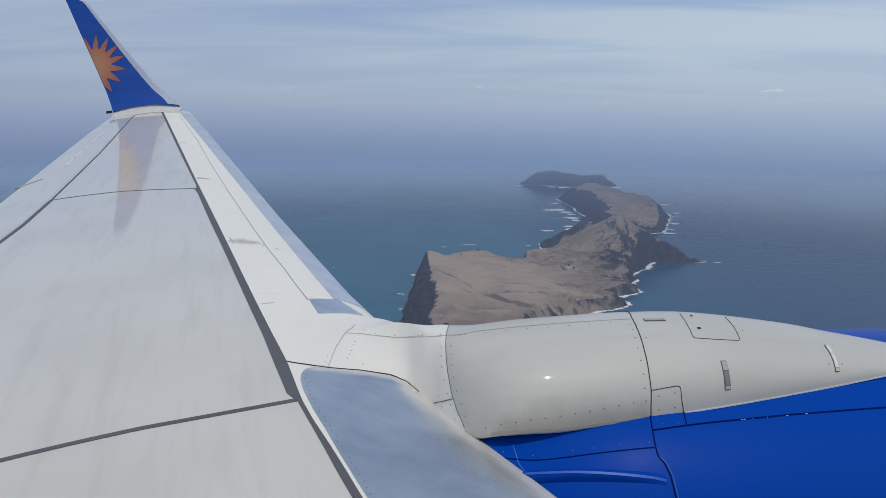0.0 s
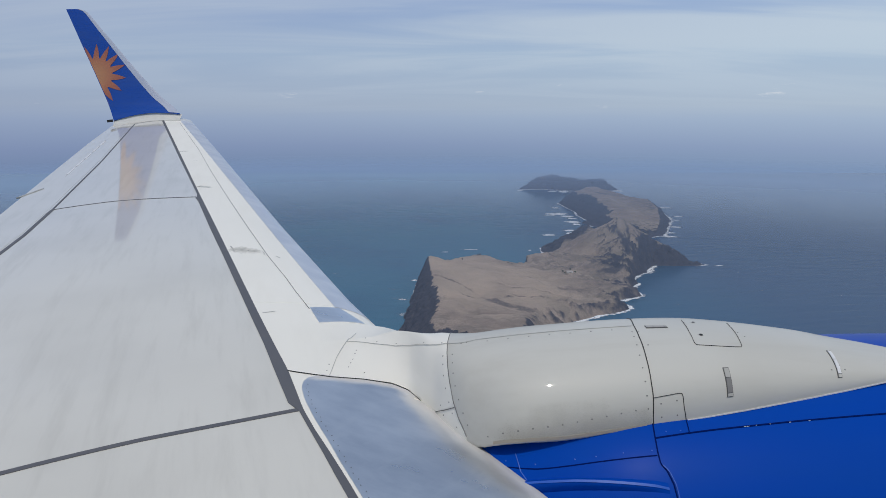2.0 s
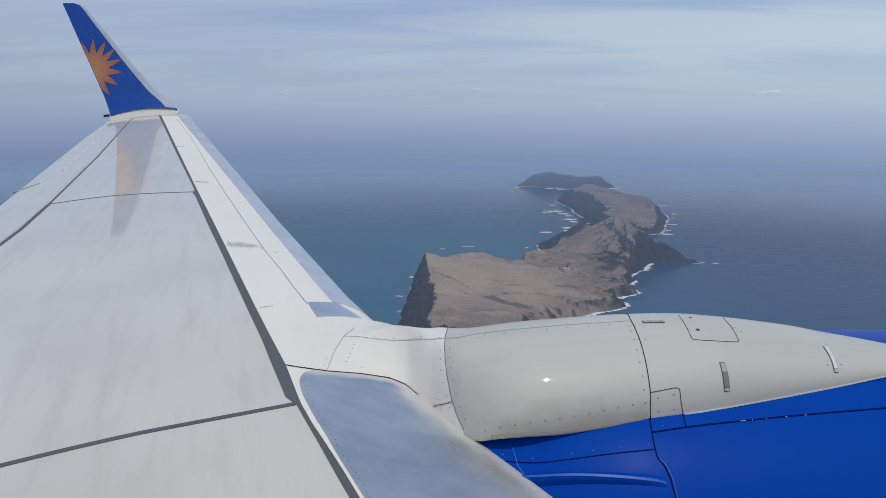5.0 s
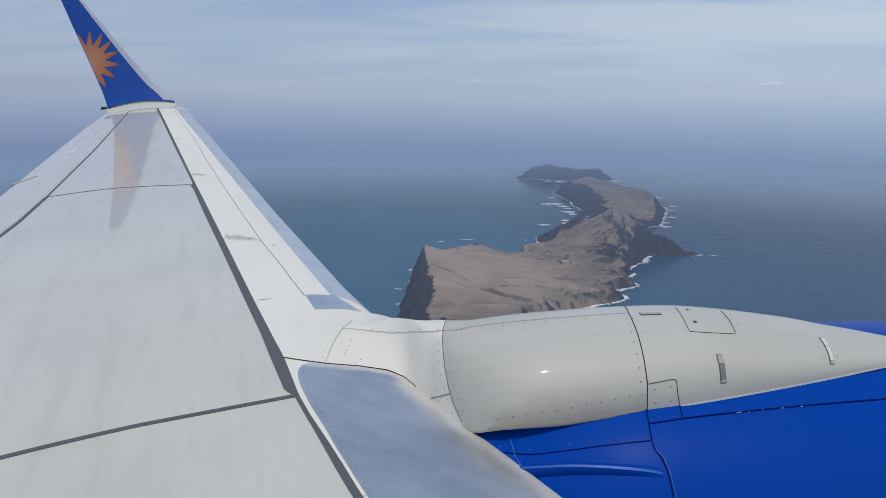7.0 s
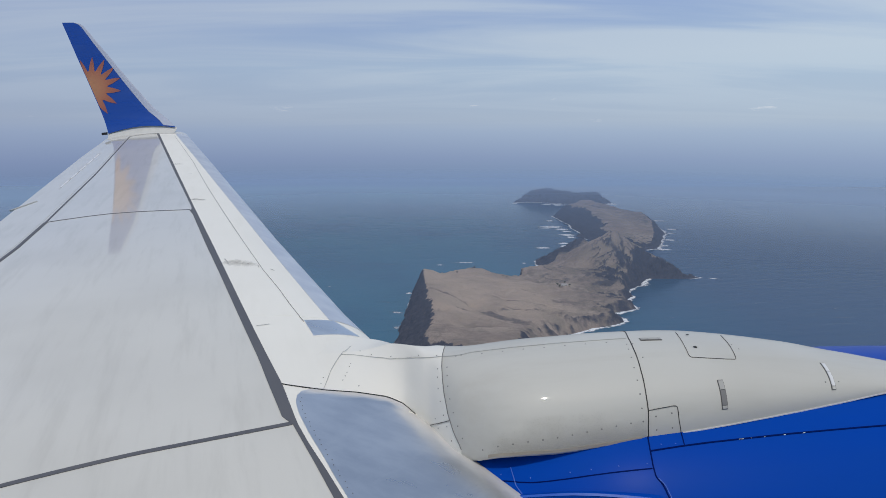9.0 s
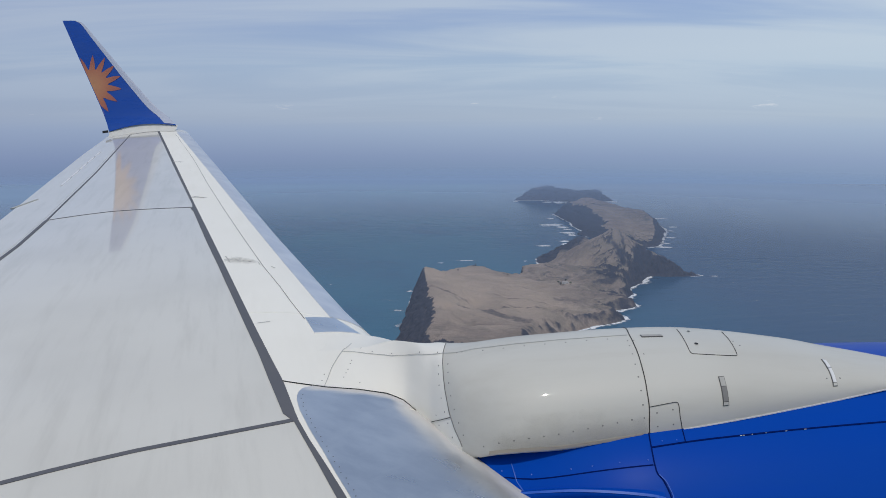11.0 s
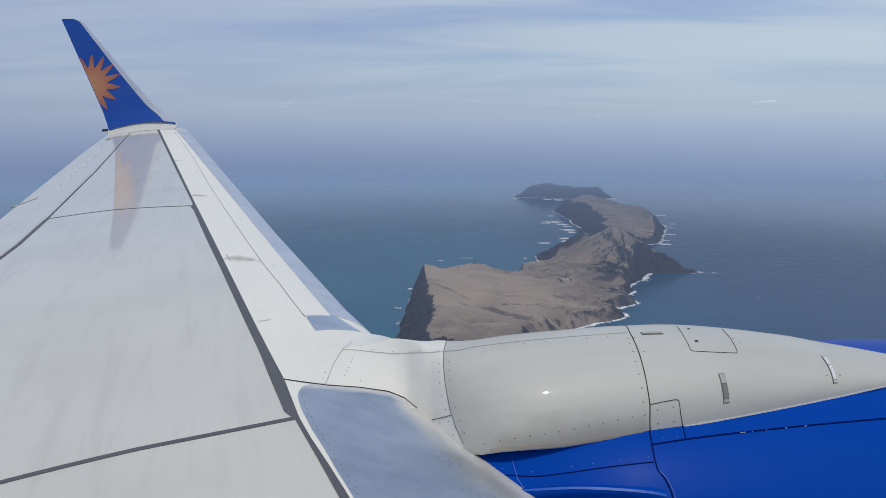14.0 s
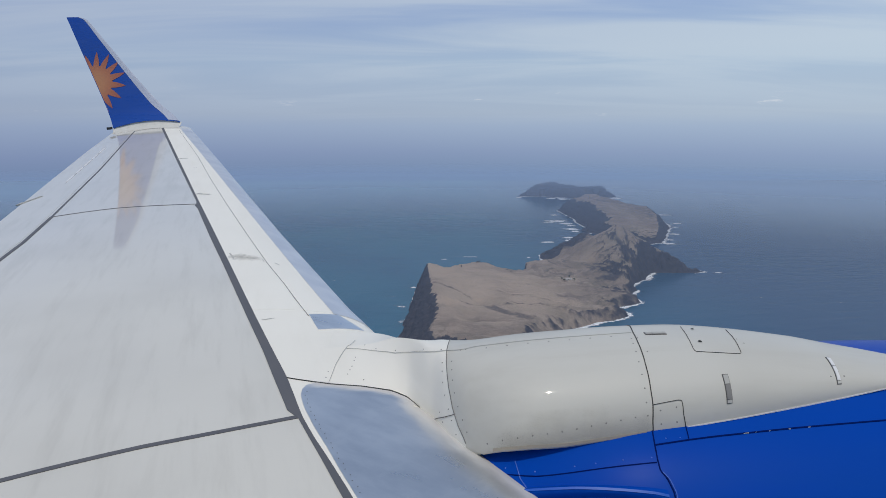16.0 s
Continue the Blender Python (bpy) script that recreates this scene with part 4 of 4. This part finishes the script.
MAIN_RIDGES = ((((514, 1850, 134), (563, 1850, 104), (600, 1845, 74), (636, 1840, 48), (668, 1835, 32), (688, 1830, 26), (729, 1822, 23), (748, 1815, 15), (770, 1806, 4)), 0.9), (((514, 1850, 134), (468, 1840, 107), (425, 1830, 79), (355, 1800, 42)), 0.75),
               (((514, 1850, 134), (490, 1780, 86), (455, 1715, 46)), 0.6), (((530, 1845, 122), (548, 1795, 84), (575, 1760, 44)), 0.9), (((520, 2200, 46), (383, 2100, 30), (330, 2060, 12)), 0.4),
               (((228, 1718, 52), (254, 1730, 56), (297, 1750, 52), (355, 1800, 42)), 0.8))
# gullies and darker patches: plan, half width, depth, how much darker
DARK_PATCHES = (
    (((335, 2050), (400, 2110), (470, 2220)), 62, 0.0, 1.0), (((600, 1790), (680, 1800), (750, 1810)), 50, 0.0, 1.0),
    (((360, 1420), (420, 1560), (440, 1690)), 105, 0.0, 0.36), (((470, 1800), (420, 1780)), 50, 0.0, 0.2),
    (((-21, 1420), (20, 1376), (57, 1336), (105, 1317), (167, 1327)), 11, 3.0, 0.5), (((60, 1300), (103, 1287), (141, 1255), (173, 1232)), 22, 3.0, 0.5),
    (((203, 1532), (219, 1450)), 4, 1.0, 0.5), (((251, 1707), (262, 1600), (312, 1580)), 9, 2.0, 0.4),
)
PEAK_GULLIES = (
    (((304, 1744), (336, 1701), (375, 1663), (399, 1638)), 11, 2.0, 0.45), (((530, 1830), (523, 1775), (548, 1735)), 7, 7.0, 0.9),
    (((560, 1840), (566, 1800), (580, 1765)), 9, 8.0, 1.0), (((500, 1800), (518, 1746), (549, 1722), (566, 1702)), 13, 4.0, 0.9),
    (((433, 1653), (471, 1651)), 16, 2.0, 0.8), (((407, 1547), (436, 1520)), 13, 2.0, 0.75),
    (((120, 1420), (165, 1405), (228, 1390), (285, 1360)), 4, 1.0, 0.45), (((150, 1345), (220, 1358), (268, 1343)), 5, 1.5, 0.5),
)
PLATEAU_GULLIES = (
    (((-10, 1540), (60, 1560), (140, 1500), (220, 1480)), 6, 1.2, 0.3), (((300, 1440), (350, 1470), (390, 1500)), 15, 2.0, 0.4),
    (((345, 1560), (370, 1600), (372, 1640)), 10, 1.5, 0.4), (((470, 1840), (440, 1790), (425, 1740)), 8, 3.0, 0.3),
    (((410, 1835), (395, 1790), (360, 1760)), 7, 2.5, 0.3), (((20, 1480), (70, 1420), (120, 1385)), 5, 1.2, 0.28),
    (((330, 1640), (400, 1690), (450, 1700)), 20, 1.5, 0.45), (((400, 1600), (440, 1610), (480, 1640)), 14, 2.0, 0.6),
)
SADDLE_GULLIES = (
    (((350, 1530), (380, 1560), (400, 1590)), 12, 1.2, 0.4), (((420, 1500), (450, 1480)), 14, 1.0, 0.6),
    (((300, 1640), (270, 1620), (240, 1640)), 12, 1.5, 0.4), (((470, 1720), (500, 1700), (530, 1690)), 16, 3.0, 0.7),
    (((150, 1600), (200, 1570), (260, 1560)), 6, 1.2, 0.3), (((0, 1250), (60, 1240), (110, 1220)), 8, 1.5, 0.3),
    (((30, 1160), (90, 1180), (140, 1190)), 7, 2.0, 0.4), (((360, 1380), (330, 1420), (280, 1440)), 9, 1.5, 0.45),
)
MAIN_GULLIES = DARK_PATCHES + PEAK_GULLIES + PLATEAU_GULLIES + SADDLE_GULLIES
# paler, drier ground and worn tracks: plan, half width, how much paler
DRY_PLATEAU = (
    (((40, 1620), (170, 1570), (230, 1430), (170, 1320)), 95, 0.6), (((88, 1440), (165, 1419), (228, 1401), (281, 1375)), 5, 0.8),
    (((150, 1338), (220, 1352), (268, 1337)), 4, 0.7), (((-25, 1570), (60, 1460), (40, 1300)), 95, 0.7), (((310, 1575), (338, 1592)), 14, 0.5),
    (((480, 1835), (430, 1795), (390, 1765)), 28, 0.35),
)
DRY_TRACKS = (
    (((-5, 1500), (80, 1510), (170, 1480), (260, 1500)), 5, 0.5), (((20, 1330), (90, 1270), (150, 1300)), 6, 0.45),
    (((240, 1640), (290, 1620), (323, 1600)), 3, 0.6), (((60, 1560), (130, 1540), (190, 1600)), 12, 0.4),
    (((340, 1575), (390, 1540), (430, 1560)), 3, 0.5), (((0, 1190), (70, 1160), (130, 1170)), 14, 0.4),
)
MAIN_DRY = DRY_PLATEAU + DRY_TRACKS
# stony ground: x, y, reach, share
MAIN_ROCKY = ((470, 1690, 110, 0.95), (420, 1560, 70, 0.6), (500, 1800, 90, 0.8), (300, 1640, 70, 0.6), (390, 1420, 70, 0.7), (250, 1330, 60, 0.5), (560, 1760, 60, 1.0), (400, 2100, 120, 1.0), (600, 1900, 120, 0.8), (690, 1815, 90, 1.0), (330, 1760, 60, 0.6))
SECOND = ((560, 2560, 90, 1.0), (599, 2641, 125, 1.0), (590, 2800, 125, 1.0), (601, 2889, 110, 1.0), (575, 3187, 90, 1.0), (640, 3330, 40, 0.9), (700, 3470, 30, 0.9), (800, 3530, 30, 0.8), (900, 3480, 30, 0.7), (1000, 3380, 40, 0.7), (1030, 3200, 40, 0.8),
          (1000, 2982, 30, 0.8), (975, 2780, 40, 1.0), (960, 2660, 60, 1.0), (895, 2497, 40, 0.9), (805, 2285, 30, 0.9), (748, 2251, 40, 1.0), (690, 2280, 70, 1.0), (620, 2420, 90, 1.0))
SECOND_HILLS = ((690, 2700, 46), (690, 2950, 64), (660, 3150, 58), (730, 3400, 34), (800, 3400, 40), (950, 3300, 18), (900, 2900, 34), (850, 2600, 24), (780, 2350, 16), (700, 2450, 30))
SECOND_RIDGES = ((((770, 3420, 62), (820, 3400, 62)), 0.6), (((680, 2700, 54), (690, 2950, 68), (660, 3150, 62)), 0.35))
SECOND_GULLIES = ((((830, 3330), (760, 3250), (700, 3240)), 30, 8.0, 0.8), (((800, 2900), (850, 2700), (860, 2550)), 16, 3.0, 0.35), (((920, 3100), (930, 2900), (900, 2700)), 14, 2.0, 0.35))
SECOND_DRY = ((((720, 3330), (800, 3000), (830, 2700)), 70, 0.3), (((760, 2500), (800, 2400)), 40, 0.3))
FAR = ((455, 3842, 75, 0.9), (605, 3835, 75, 0.9), (752, 3760, 75, 0.9), (912, 3745, 75, 0.8), (1045, 3795, 75, 0.8), (1010, 3950, 75, 0.8), (850, 4000, 75, 0.8), (640, 4050, 75, 0.8), (500, 3950, 75, 0.8))
FAR_HILLS = ((500, 3870, 40), (600, 3900, 66), (663, 3900, 76), (751, 3900, 56), (845, 3850, 40), (947, 3850, 58), (1010, 3840, 40))
FAR_HAZE_TONE = ((((500, 3900), (1000, 3850)), 260, 0.0, 0.9),)
FAR_RIDGES = ((((630, 3890, 78), (690, 3890, 76)), 0.5), (((910, 3850, 58), (980, 3850, 54)), 0.6))


def shore_of(px, py, poly):
    """Signed distance to a closed outline, positive inside, with the cliff's width and tone at the nearest shore."""
    best = np.full(px.shape, 1e9)
    total, width, tone = np.zeros(px.shape), np.zeros(px.shape), np.zeros(px.shape)
    odd = np.zeros(px.shape, bool)
    for (ax, ay, aw, at), (bx, by, bw, bt) in zip(poly, poly[1:] + poly[:1]):
        ex, ey = bx - ax, by - ay
        k = np.clip(((px - ax) * ex + (py - ay) * ey) / (ex * ex + ey * ey), 0, 1)
        away = np.hypot(px - ax - k * ex, py - ay - k * ey)
        best = np.minimum(best, away)
        share = 1 / (away + 4) ** 4
        total += share
        width += share * (aw + (bw - aw) * k)
        tone += share * (at + (bt - at) * k)
        if ay != by:
            odd ^= ((ay > py) != (by > py)) & (px < ex * (py - ay) / ey + ax)
    return np.where(odd, best, -best), width / total, tone / total


def fractal(x, y, scale, octaves, seed):
    return noise.fractal((x * scale, y * scale, seed), 0.9, 2.1, octaves)


def path_nearest(px, py, path):
    """Distance to a path in plan, and the height along it where it has one."""
    best, height = np.full(px.shape, 1e9), np.zeros(px.shape)
    for a, b in zip(path, path[1:]):
        ex, ey = b[0] - a[0], b[1] - a[1]
        k = np.clip(((px - a[0]) * ex + (py - a[1]) * ey) / (ex * ex + ey * ey), 0, 1)
        away = np.hypot(px - a[0] - k * ex, py - a[1] - k * ey)
        if len(a) > 2:
            height = np.where(away < best, a[2] + (b[2] - a[2]) * k, height)
        best = np.minimum(best, away)
    return best, height


def ease(v):
    v = np.clip(v, 0, 1)
    return v * v * (3 - 2 * v)


def island(name, coast, hills, ridges, gullies, dry, rocky, step, label):
    xs = np.arange(min(p[0] for p in coast) - 40, max(p[0] for p in coast) + 40, step)
    ys = np.arange(min(p[1] for p in coast) - 40, max(p[1] for p in coast) + 40, step)
    gx, gy = np.meshgrid(xs, ys)
    rough = np.array([[fractal(x, y, 0.012, 5, 3.7) for x in xs] for y in ys])
    gully = np.array([[abs(fractal(x, y, 0.010, 5, 9.1)) for x in xs] for y in ys])
    ribs = np.array([[fractal(x, y, 0.055, 3, 1.3) for x in xs] for y in ys])
    crag = 1 - 2 * np.abs(np.array([[fractal(x, y, 0.032, 4, 5.9) for x in xs] for y in ys]))
    d, width, tone = shore_of(gx, gy, coast)
    d = d + 7 * rough + 4.5 * ribs
    top = np.zeros(gx.shape)
    total = np.zeros(gx.shape)
    for hx, hy, hz in hills:
        w = 1 / ((gx - hx) ** 2 + (gy - hy) ** 2 + 400) ** 1.6
        top += w * hz
        total += w
    top /= total
    for path, fall in ridges:
        away, crest = path_nearest(gx + 6 * rough, gy + 6 * rough + 4 * ribs, path)
        crest = crest - fall * np.sqrt(away ** 2 + 30)
        gap = np.clip(0.5 + 0.5 * (crest - top) / 14, 0, 1)
        top = top * (1 - gap) + crest * gap + 14 * gap * (1 - gap) * 0.5
    darkened = np.zeros(gx.shape)
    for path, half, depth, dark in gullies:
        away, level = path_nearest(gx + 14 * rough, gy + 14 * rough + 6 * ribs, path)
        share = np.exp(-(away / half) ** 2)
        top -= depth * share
        darkened = np.maximum(darkened, dark * np.clip(share * (1.1 + 0.8 * rough + 0.5 * ribs), 0, 1))
    pale = np.zeros(gx.shape)
    for path, half, amount in dry:
        away, level = path_nearest(gx + 10 * rough, gy + 10 * rough + 3 * ribs, path)
        pale = np.maximum(pale, amount * np.exp(-(away / half) ** 2))
    k = np.maximum(d, 0) / (width * (0.85 + 0.16 * rough + 0.05 * ribs))
    rise = 1 - (1 - np.clip(k / 1.05, 0, 1)) ** 1.35
    flutes = np.array([[fractal(x, y, 0.11, 2, 7.7) for x in xs] for y in ys])
    folds = np.clip(1.2 - abs(k - 0.5), 0, 1) * np.clip(width / 40, 0.2, 1)
    z = top * rise + rise * (3.4 * rough - 10.0 * gully * np.clip((d - 10) / 90, 0, 1) + 2.0 * np.clip((d - 10) / 90, 0, 1) + 1.2 * ribs * (1 + 0.8 * folds) + 1.5 * flutes * folds + 1.5)
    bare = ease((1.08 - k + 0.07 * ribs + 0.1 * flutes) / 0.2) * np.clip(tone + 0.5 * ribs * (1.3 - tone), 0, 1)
    bare = np.maximum(bare, darkened)
    stony = np.full(gx.shape, 0.12)
    for rx, ry, size, amount in rocky:
        stony = np.maximum(stony, amount * np.exp(-((gx - rx) ** 2 + (gy - ry) ** 2) / size ** 2))
    outcrop = ease((crag + 0.25 * ribs - 0.62) / 0.22) * stony
    z = z + np.clip(d / 14, 0, 1) * (bare * np.clip(top / 30, 0.15, 1) * ((3.0 + 7.0 * stony) * (crag - 0.45) + 2.0 * ribs) + 4.0 * outcrop)
    z = z + bare * np.clip(z / 12, 0, 1) * 1.3 * np.sin(z * 0.42 + 2.0 * rough)
    bare = np.maximum(bare, 0.85 * outcrop)
    z = np.where(d > 0, np.maximum(z, 0.3), d * 0.4)
    keep = d > -6
    order = np.cumsum(keep.ravel()).reshape(keep.shape) - 1
    quads = np.stack((order[:-1, :-1], order[:-1, 1:], order[1:, 1:], order[1:, :-1]), -1)
    quads = quads[keep[:-1, :-1] & keep[:-1, 1:] & keep[1:, 1:] & keep[1:, :-1]]
    mesh = bpy.data.meshes.new(name)
    mesh.from_pydata(np.stack((gx[keep], gy[keep], z[keep]), -1).tolist(), [], quads.tolist())
    mesh.attributes.new("rock_and_shade", "FLOAT", "POINT").data.foreach_set("value", bare[keep].astype(np.float32))
    mesh.attributes.new("stony_ground", "FLOAT", "POINT").data.foreach_set("value", np.clip(stony[keep] - 0.12, 0, 1).astype(np.float32))
    mesh.attributes.new("dry_ground", "FLOAT", "POINT").data.foreach_set("value", pale[keep].astype(np.float32))
    mesh.polygons.foreach_set("use_smooth", [True] * len(mesh.polygons))
    mesh.materials.append(ROCK)
    tagged(new(name, mesh), label, "island", kind="structure")
    return lambda x, y: float(z[int(np.argmin(abs(ys - y))), int(np.argmin(abs(xs - x)))])


ground_main = island("headland", MAIN, MAIN_HILLS, MAIN_RIDGES, MAIN_GULLIES, MAIN_DRY, MAIN_ROCKY, 3.0, "bare brown volcanic headland with dark sea cliffs, shade painted in")
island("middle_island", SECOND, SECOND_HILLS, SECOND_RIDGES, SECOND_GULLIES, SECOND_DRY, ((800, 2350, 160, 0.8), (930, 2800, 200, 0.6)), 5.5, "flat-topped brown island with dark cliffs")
ground_far = island("far_islet", FAR, FAR_HILLS, FAR_RIDGES, FAR_HAZE_TONE, (), ((750, 3880, 300, 0.7),), 8.0, "rocky islet at the end of the chain, haze painted into its grey")


def froth(name, rows_of, mat, label, category):
    """One mesh of foam from strips of (point, fade) rows."""
    verts, faces, fade = [], [], []
    for rows in rows_of:
        wide = len(rows[0])
        first = len(verts)
        for row in rows:
            verts += [(p.x, p.y, 0.4) for p, share in row]
            fade += [share for p, share in row]
        for i in range(len(rows) - 1):
            for j in range(wide - 1):
                k = first + i * wide + j
                faces.append((k, k + 1, k + wide + 1, k + wide))
    mesh = bpy.data.meshes.new(name)
    mesh.from_pydata(verts, [], faces)
    mesh.attributes.new("fade", "FLOAT", "POINT").data.foreach_set("value", np.array(fade, np.float32))
    mesh.materials.append(mat)
    return tagged(new(name, mesh), label, category, kind="stuff")


def surf(coast, spans, label):
    """A broken ribbon of foam along the shore."""
    pts = [Vector(p[:2]) for p in coast]
    strips = []
    for first, last, inner, outer in spans:
        line = along([pts[i % len(pts)] for i in range(first, last + 1)], 16 * (last - first) + 1)
        rows = []
        for i, p in enumerate(line):
            way = (line[min(i + 1, len(line) - 1)] - line[max(i - 1, 0)]).normalized()
            out = Vector((-way.y, way.x))
            reach = outer * (0.5 + 1.3 * abs(noise.noise((p.x * 0.02, p.y * 0.02, 5))))
            rows.append([(p + out * w, share) for w, share in ((-inner, 0.55), (0.0, 0.8), (reach * 0.35, 0.8), (reach * 0.7, 0.5), (reach, 0.25), (reach * 1.6, 0.0))])
        strips.append(rows)
    return froth("surf", strips, FOAM, label, "surf")


surf(MAIN, ((3, 5, 3, 6), (12, 16, 7, 11), (20, 22, 4, 5), (24, 38, 10, 19)), "white surf breaking along the headland's shore")
surf(SECOND, ((1, 4, 8, 16), (11, 16, 10, 22), (17, 18, 8, 14)), "white surf breaking round the middle island")
surf(FAR, ((0, 4, 20, 60),), "white surf at the far islet's foot")


def breaker(x, y, length, width, seed, strength=1.0):
    """One patch of broken water, drawn out along the swell, as rings about its middle."""
    rows = []
    for i in range(25):
        a = 2 * math.pi * (i % 24) / 24
        r = 0.8 + 0.8 * abs(noise.noise((math.cos(a) * 1.3 + seed, math.sin(a) * 1.3, seed * 0.7)))
        rows.append([(Vector((x + length * r * k * math.cos(a), y + width * r * k * math.sin(a))), (1.0 - k) * strength) for k in (0.0, 0.35, 0.7, 1.0)])
    return rows


NEAR_SWELL = (
    (-80, 1628, 16, 14), (-98, 1447, 34, 26, 0.6), (511, 2819, 66, 44, 1.5), (536, 2751, 40, 34, 1.5), (470, 2790, 40, 20, 1.4), (548, 2690, 30, 24, 1.4),
    (533, 3021, 30, 30, 1.2), (535, 2596, 44, 32, 1.5), (537, 2539, 24, 36, 1.4), (600, 2497, 36, 22, 1.5), (479, 2393, 36, 22, 1.5),
    (470, 2332, 26, 30, 1.4), (383, 2296, 42, 20, 1.5), (345, 2076, 10, 9), (278, 2020, 12, 9),
)
FAR_SWELL = (
    (85, 2029, 60, 9), (2, 1993, 20, 7), (1050, 3021, 60, 26, 1.5), (1025, 2751, 36, 18, 1.5), (978, 2641, 26, 15, 1.3), (915, 2470, 32, 24, 1.4),
    (845, 2343, 32, 22, 1.4), (817, 2262, 42, 20, 1.5), (800, 1800, 22, 9), (632, 1840, 10, 34), (-84, 1330, 26, 30, 0.65), (-130, 1540, 40, 12, 0.5),
    (-60, 2150, 40, 6, 0.55), (180, 2250, 46, 7, 0.5), (640, 3735, 40, 40, 1.5), (700, 3705, 46, 50, 1.8), (752, 3690, 40, 40, 1.7), (455, 3790, 26, 40, 1.5), (1020, 3745, 60, 40, 1.5),
)
SWELL = NEAR_SWELL + FAR_SWELL
caps = random.Random(7)
SWELL += tuple((caps.uniform(-420, 560), caps.uniform(1350, 2500), caps.uniform(7, 18), caps.uniform(2, 5), caps.uniform(0.35, 0.62)) for i in range(34))
SWELL += tuple((caps.uniform(650, 1300), caps.uniform(1300, 2300), caps.uniform(6, 13), caps.uniform(2, 4), caps.uniform(0.4, 0.6)) for i in range(16))
froth("breakers", [breaker(*row[:4], i * 1.7, *row[4:]) for i, row in enumerate(SWELL)], BREAKER, "patches of white breaking waves on the water", "breakers")


# ---- small things on the islands ----
def block(bm, x0, x1, y0, y1, z0, z1):
    made = bmesh.ops.create_cube(bm, size=1)["verts"]
    for v in made:
        v.co = Vector(((x0 + x1) / 2 + v.co.x * (x1 - x0), (y0 + y1) / 2 + v.co.y * (y1 - y0), (z0 + z1) / 2 + v.co.z * (z1 - z0)))


def roof_mesh(w, d, z, rise):
    bm = bmesh.new()
    v = [bm.verts.new(p) for p in ((-w, -d, z), (w, -d, z), (w, d, z), (-w, d, z), (-w * 0.8, 0, z + rise), (w * 0.8, 0, z + rise))]
    for quad in ((0, 1, 5, 4), (2, 3, 4, 5), (1, 2, 5), (3, 0, 4), (3, 2, 1, 0)):
        bm.faces.new([v[i] for i in quad])
    return bm


house = tagged(new("house"), "small white house with a tiled roof on the headland", "house")
house.location = (323, 1589, ground_main(323, 1589) - 0.6)
bm = bmesh.new()
block(bm, -7.5, 7.5, -4.5, 4.5, 0, 4.6)
part("wall", bm, PLASTER, house)
part("roof", roof_mesh(8.1, 5.1, 4.6, 1.6), TILE, house)
for x in (-5, -1.7, 1.7, 5):
    bm = bmesh.new()
    block(bm, x - 0.6, x + 0.6, -4.56, -4.46, 1.6, 3.2)
    part("window", bm, SEAM, house)


def boulder(x, y, wide, tall, seed):
    """A dark block of rock standing on the plateau."""
    bm = bmesh.new()
    bmesh.ops.create_icosphere(bm, subdivisions=2, radius=1.0)
    for v in bm.verts:
        k = 0.8 + 0.5 * noise.noise(v.co * 1.7 + Vector((seed, 0, 0)))
        v.co = Vector((v.co.x * wide * k, v.co.y * wide * k, (v.co.z + 0.7) * tall * 0.6 * k))
    thing = tagged(part("boulder", bm, BASALT), "dark basalt boulder on the headland's bare rim", "boulder", "boulders on the rim")
    thing.location = (x, y, ground_main(x, y) - 0.3)


for i, (x, y, wide, tall) in enumerate(((48, 1662, 2.2, 6.0), (92, 1700, 3.2, 5.0), (98, 1706, 2.0, 6.5), (172, 1672, 2.4, 2.6), (182, 1668, 2.8, 2.4))):
    boulder(x, y, wide, tall, i * 2.3)


def palm(x, y, tall, seed):
    thing = tagged(new("palm_tree"), "dark green palm tree beside the white house", "tree", "palms round the house")
    thing.location = (x, y, ground_main(x, y) - 0.5)
    bm = bmesh.new()
    bmesh.ops.create_cone(bm, segments=8, radius1=0.45, radius2=0.25, depth=tall, matrix=Matrix.Translation((0, 0, tall / 2)))
    part("trunk", bm, TRUNK, thing)
    bm = bmesh.new()
    for i in range(16):
        a, up_turn = 2.4 * i + seed, 0.5 - 0.07 * i
        last = None
        for k in range(5):
            r = 3.6 * k / 4
            mid = Vector((r * math.cos(a), r * math.sin(a), tall + r * up_turn - 0.13 * r * r))
            side = Vector((-math.sin(a), math.cos(a), 0)) * (0.75 * math.sin(math.pi * (k + 0.4) / 5))
            pair = (bm.verts.new(mid - side), bm.verts.new(mid + side))
            if last:
                bm.faces.new((last[0], last[1], pair[1], pair[0]))
            last = pair
    part("crown", bm, SHRUB, thing)


for i, (x, y) in enumerate(((310, 1583), (336, 1584), (327, 1602), (306, 1593))):
    palm(x, y, 6.5 + (i * 7 % 4) * 0.6, i)

lighthouse = tagged(new("lighthouse"), "small white lighthouse on top of the far islet", "lighthouse")
lighthouse.location = (640, 3885, ground_far(640, 3885) - 1)
bm = bmesh.new()
bmesh.ops.create_cone(bm, cap_ends=True, segments=16, radius1=3.2, radius2=2.4, depth=13, matrix=Matrix.Translation((0, 0, 6.5)))
part("tower", bm, PLASTER, lighthouse)
bm = bmesh.new()
bmesh.ops.create_cone(bm, cap_ends=True, segments=16, radius1=2.0, radius2=0.3, depth=3.2, matrix=Matrix.Translation((0, 0, 14.5)))
part("lantern", bm, TILE, lighthouse)
bm = bmesh.new()
block(bm, 4, 16, -3, 3, 0, 5)
part("keeper_house", bm, PLASTER, lighthouse)
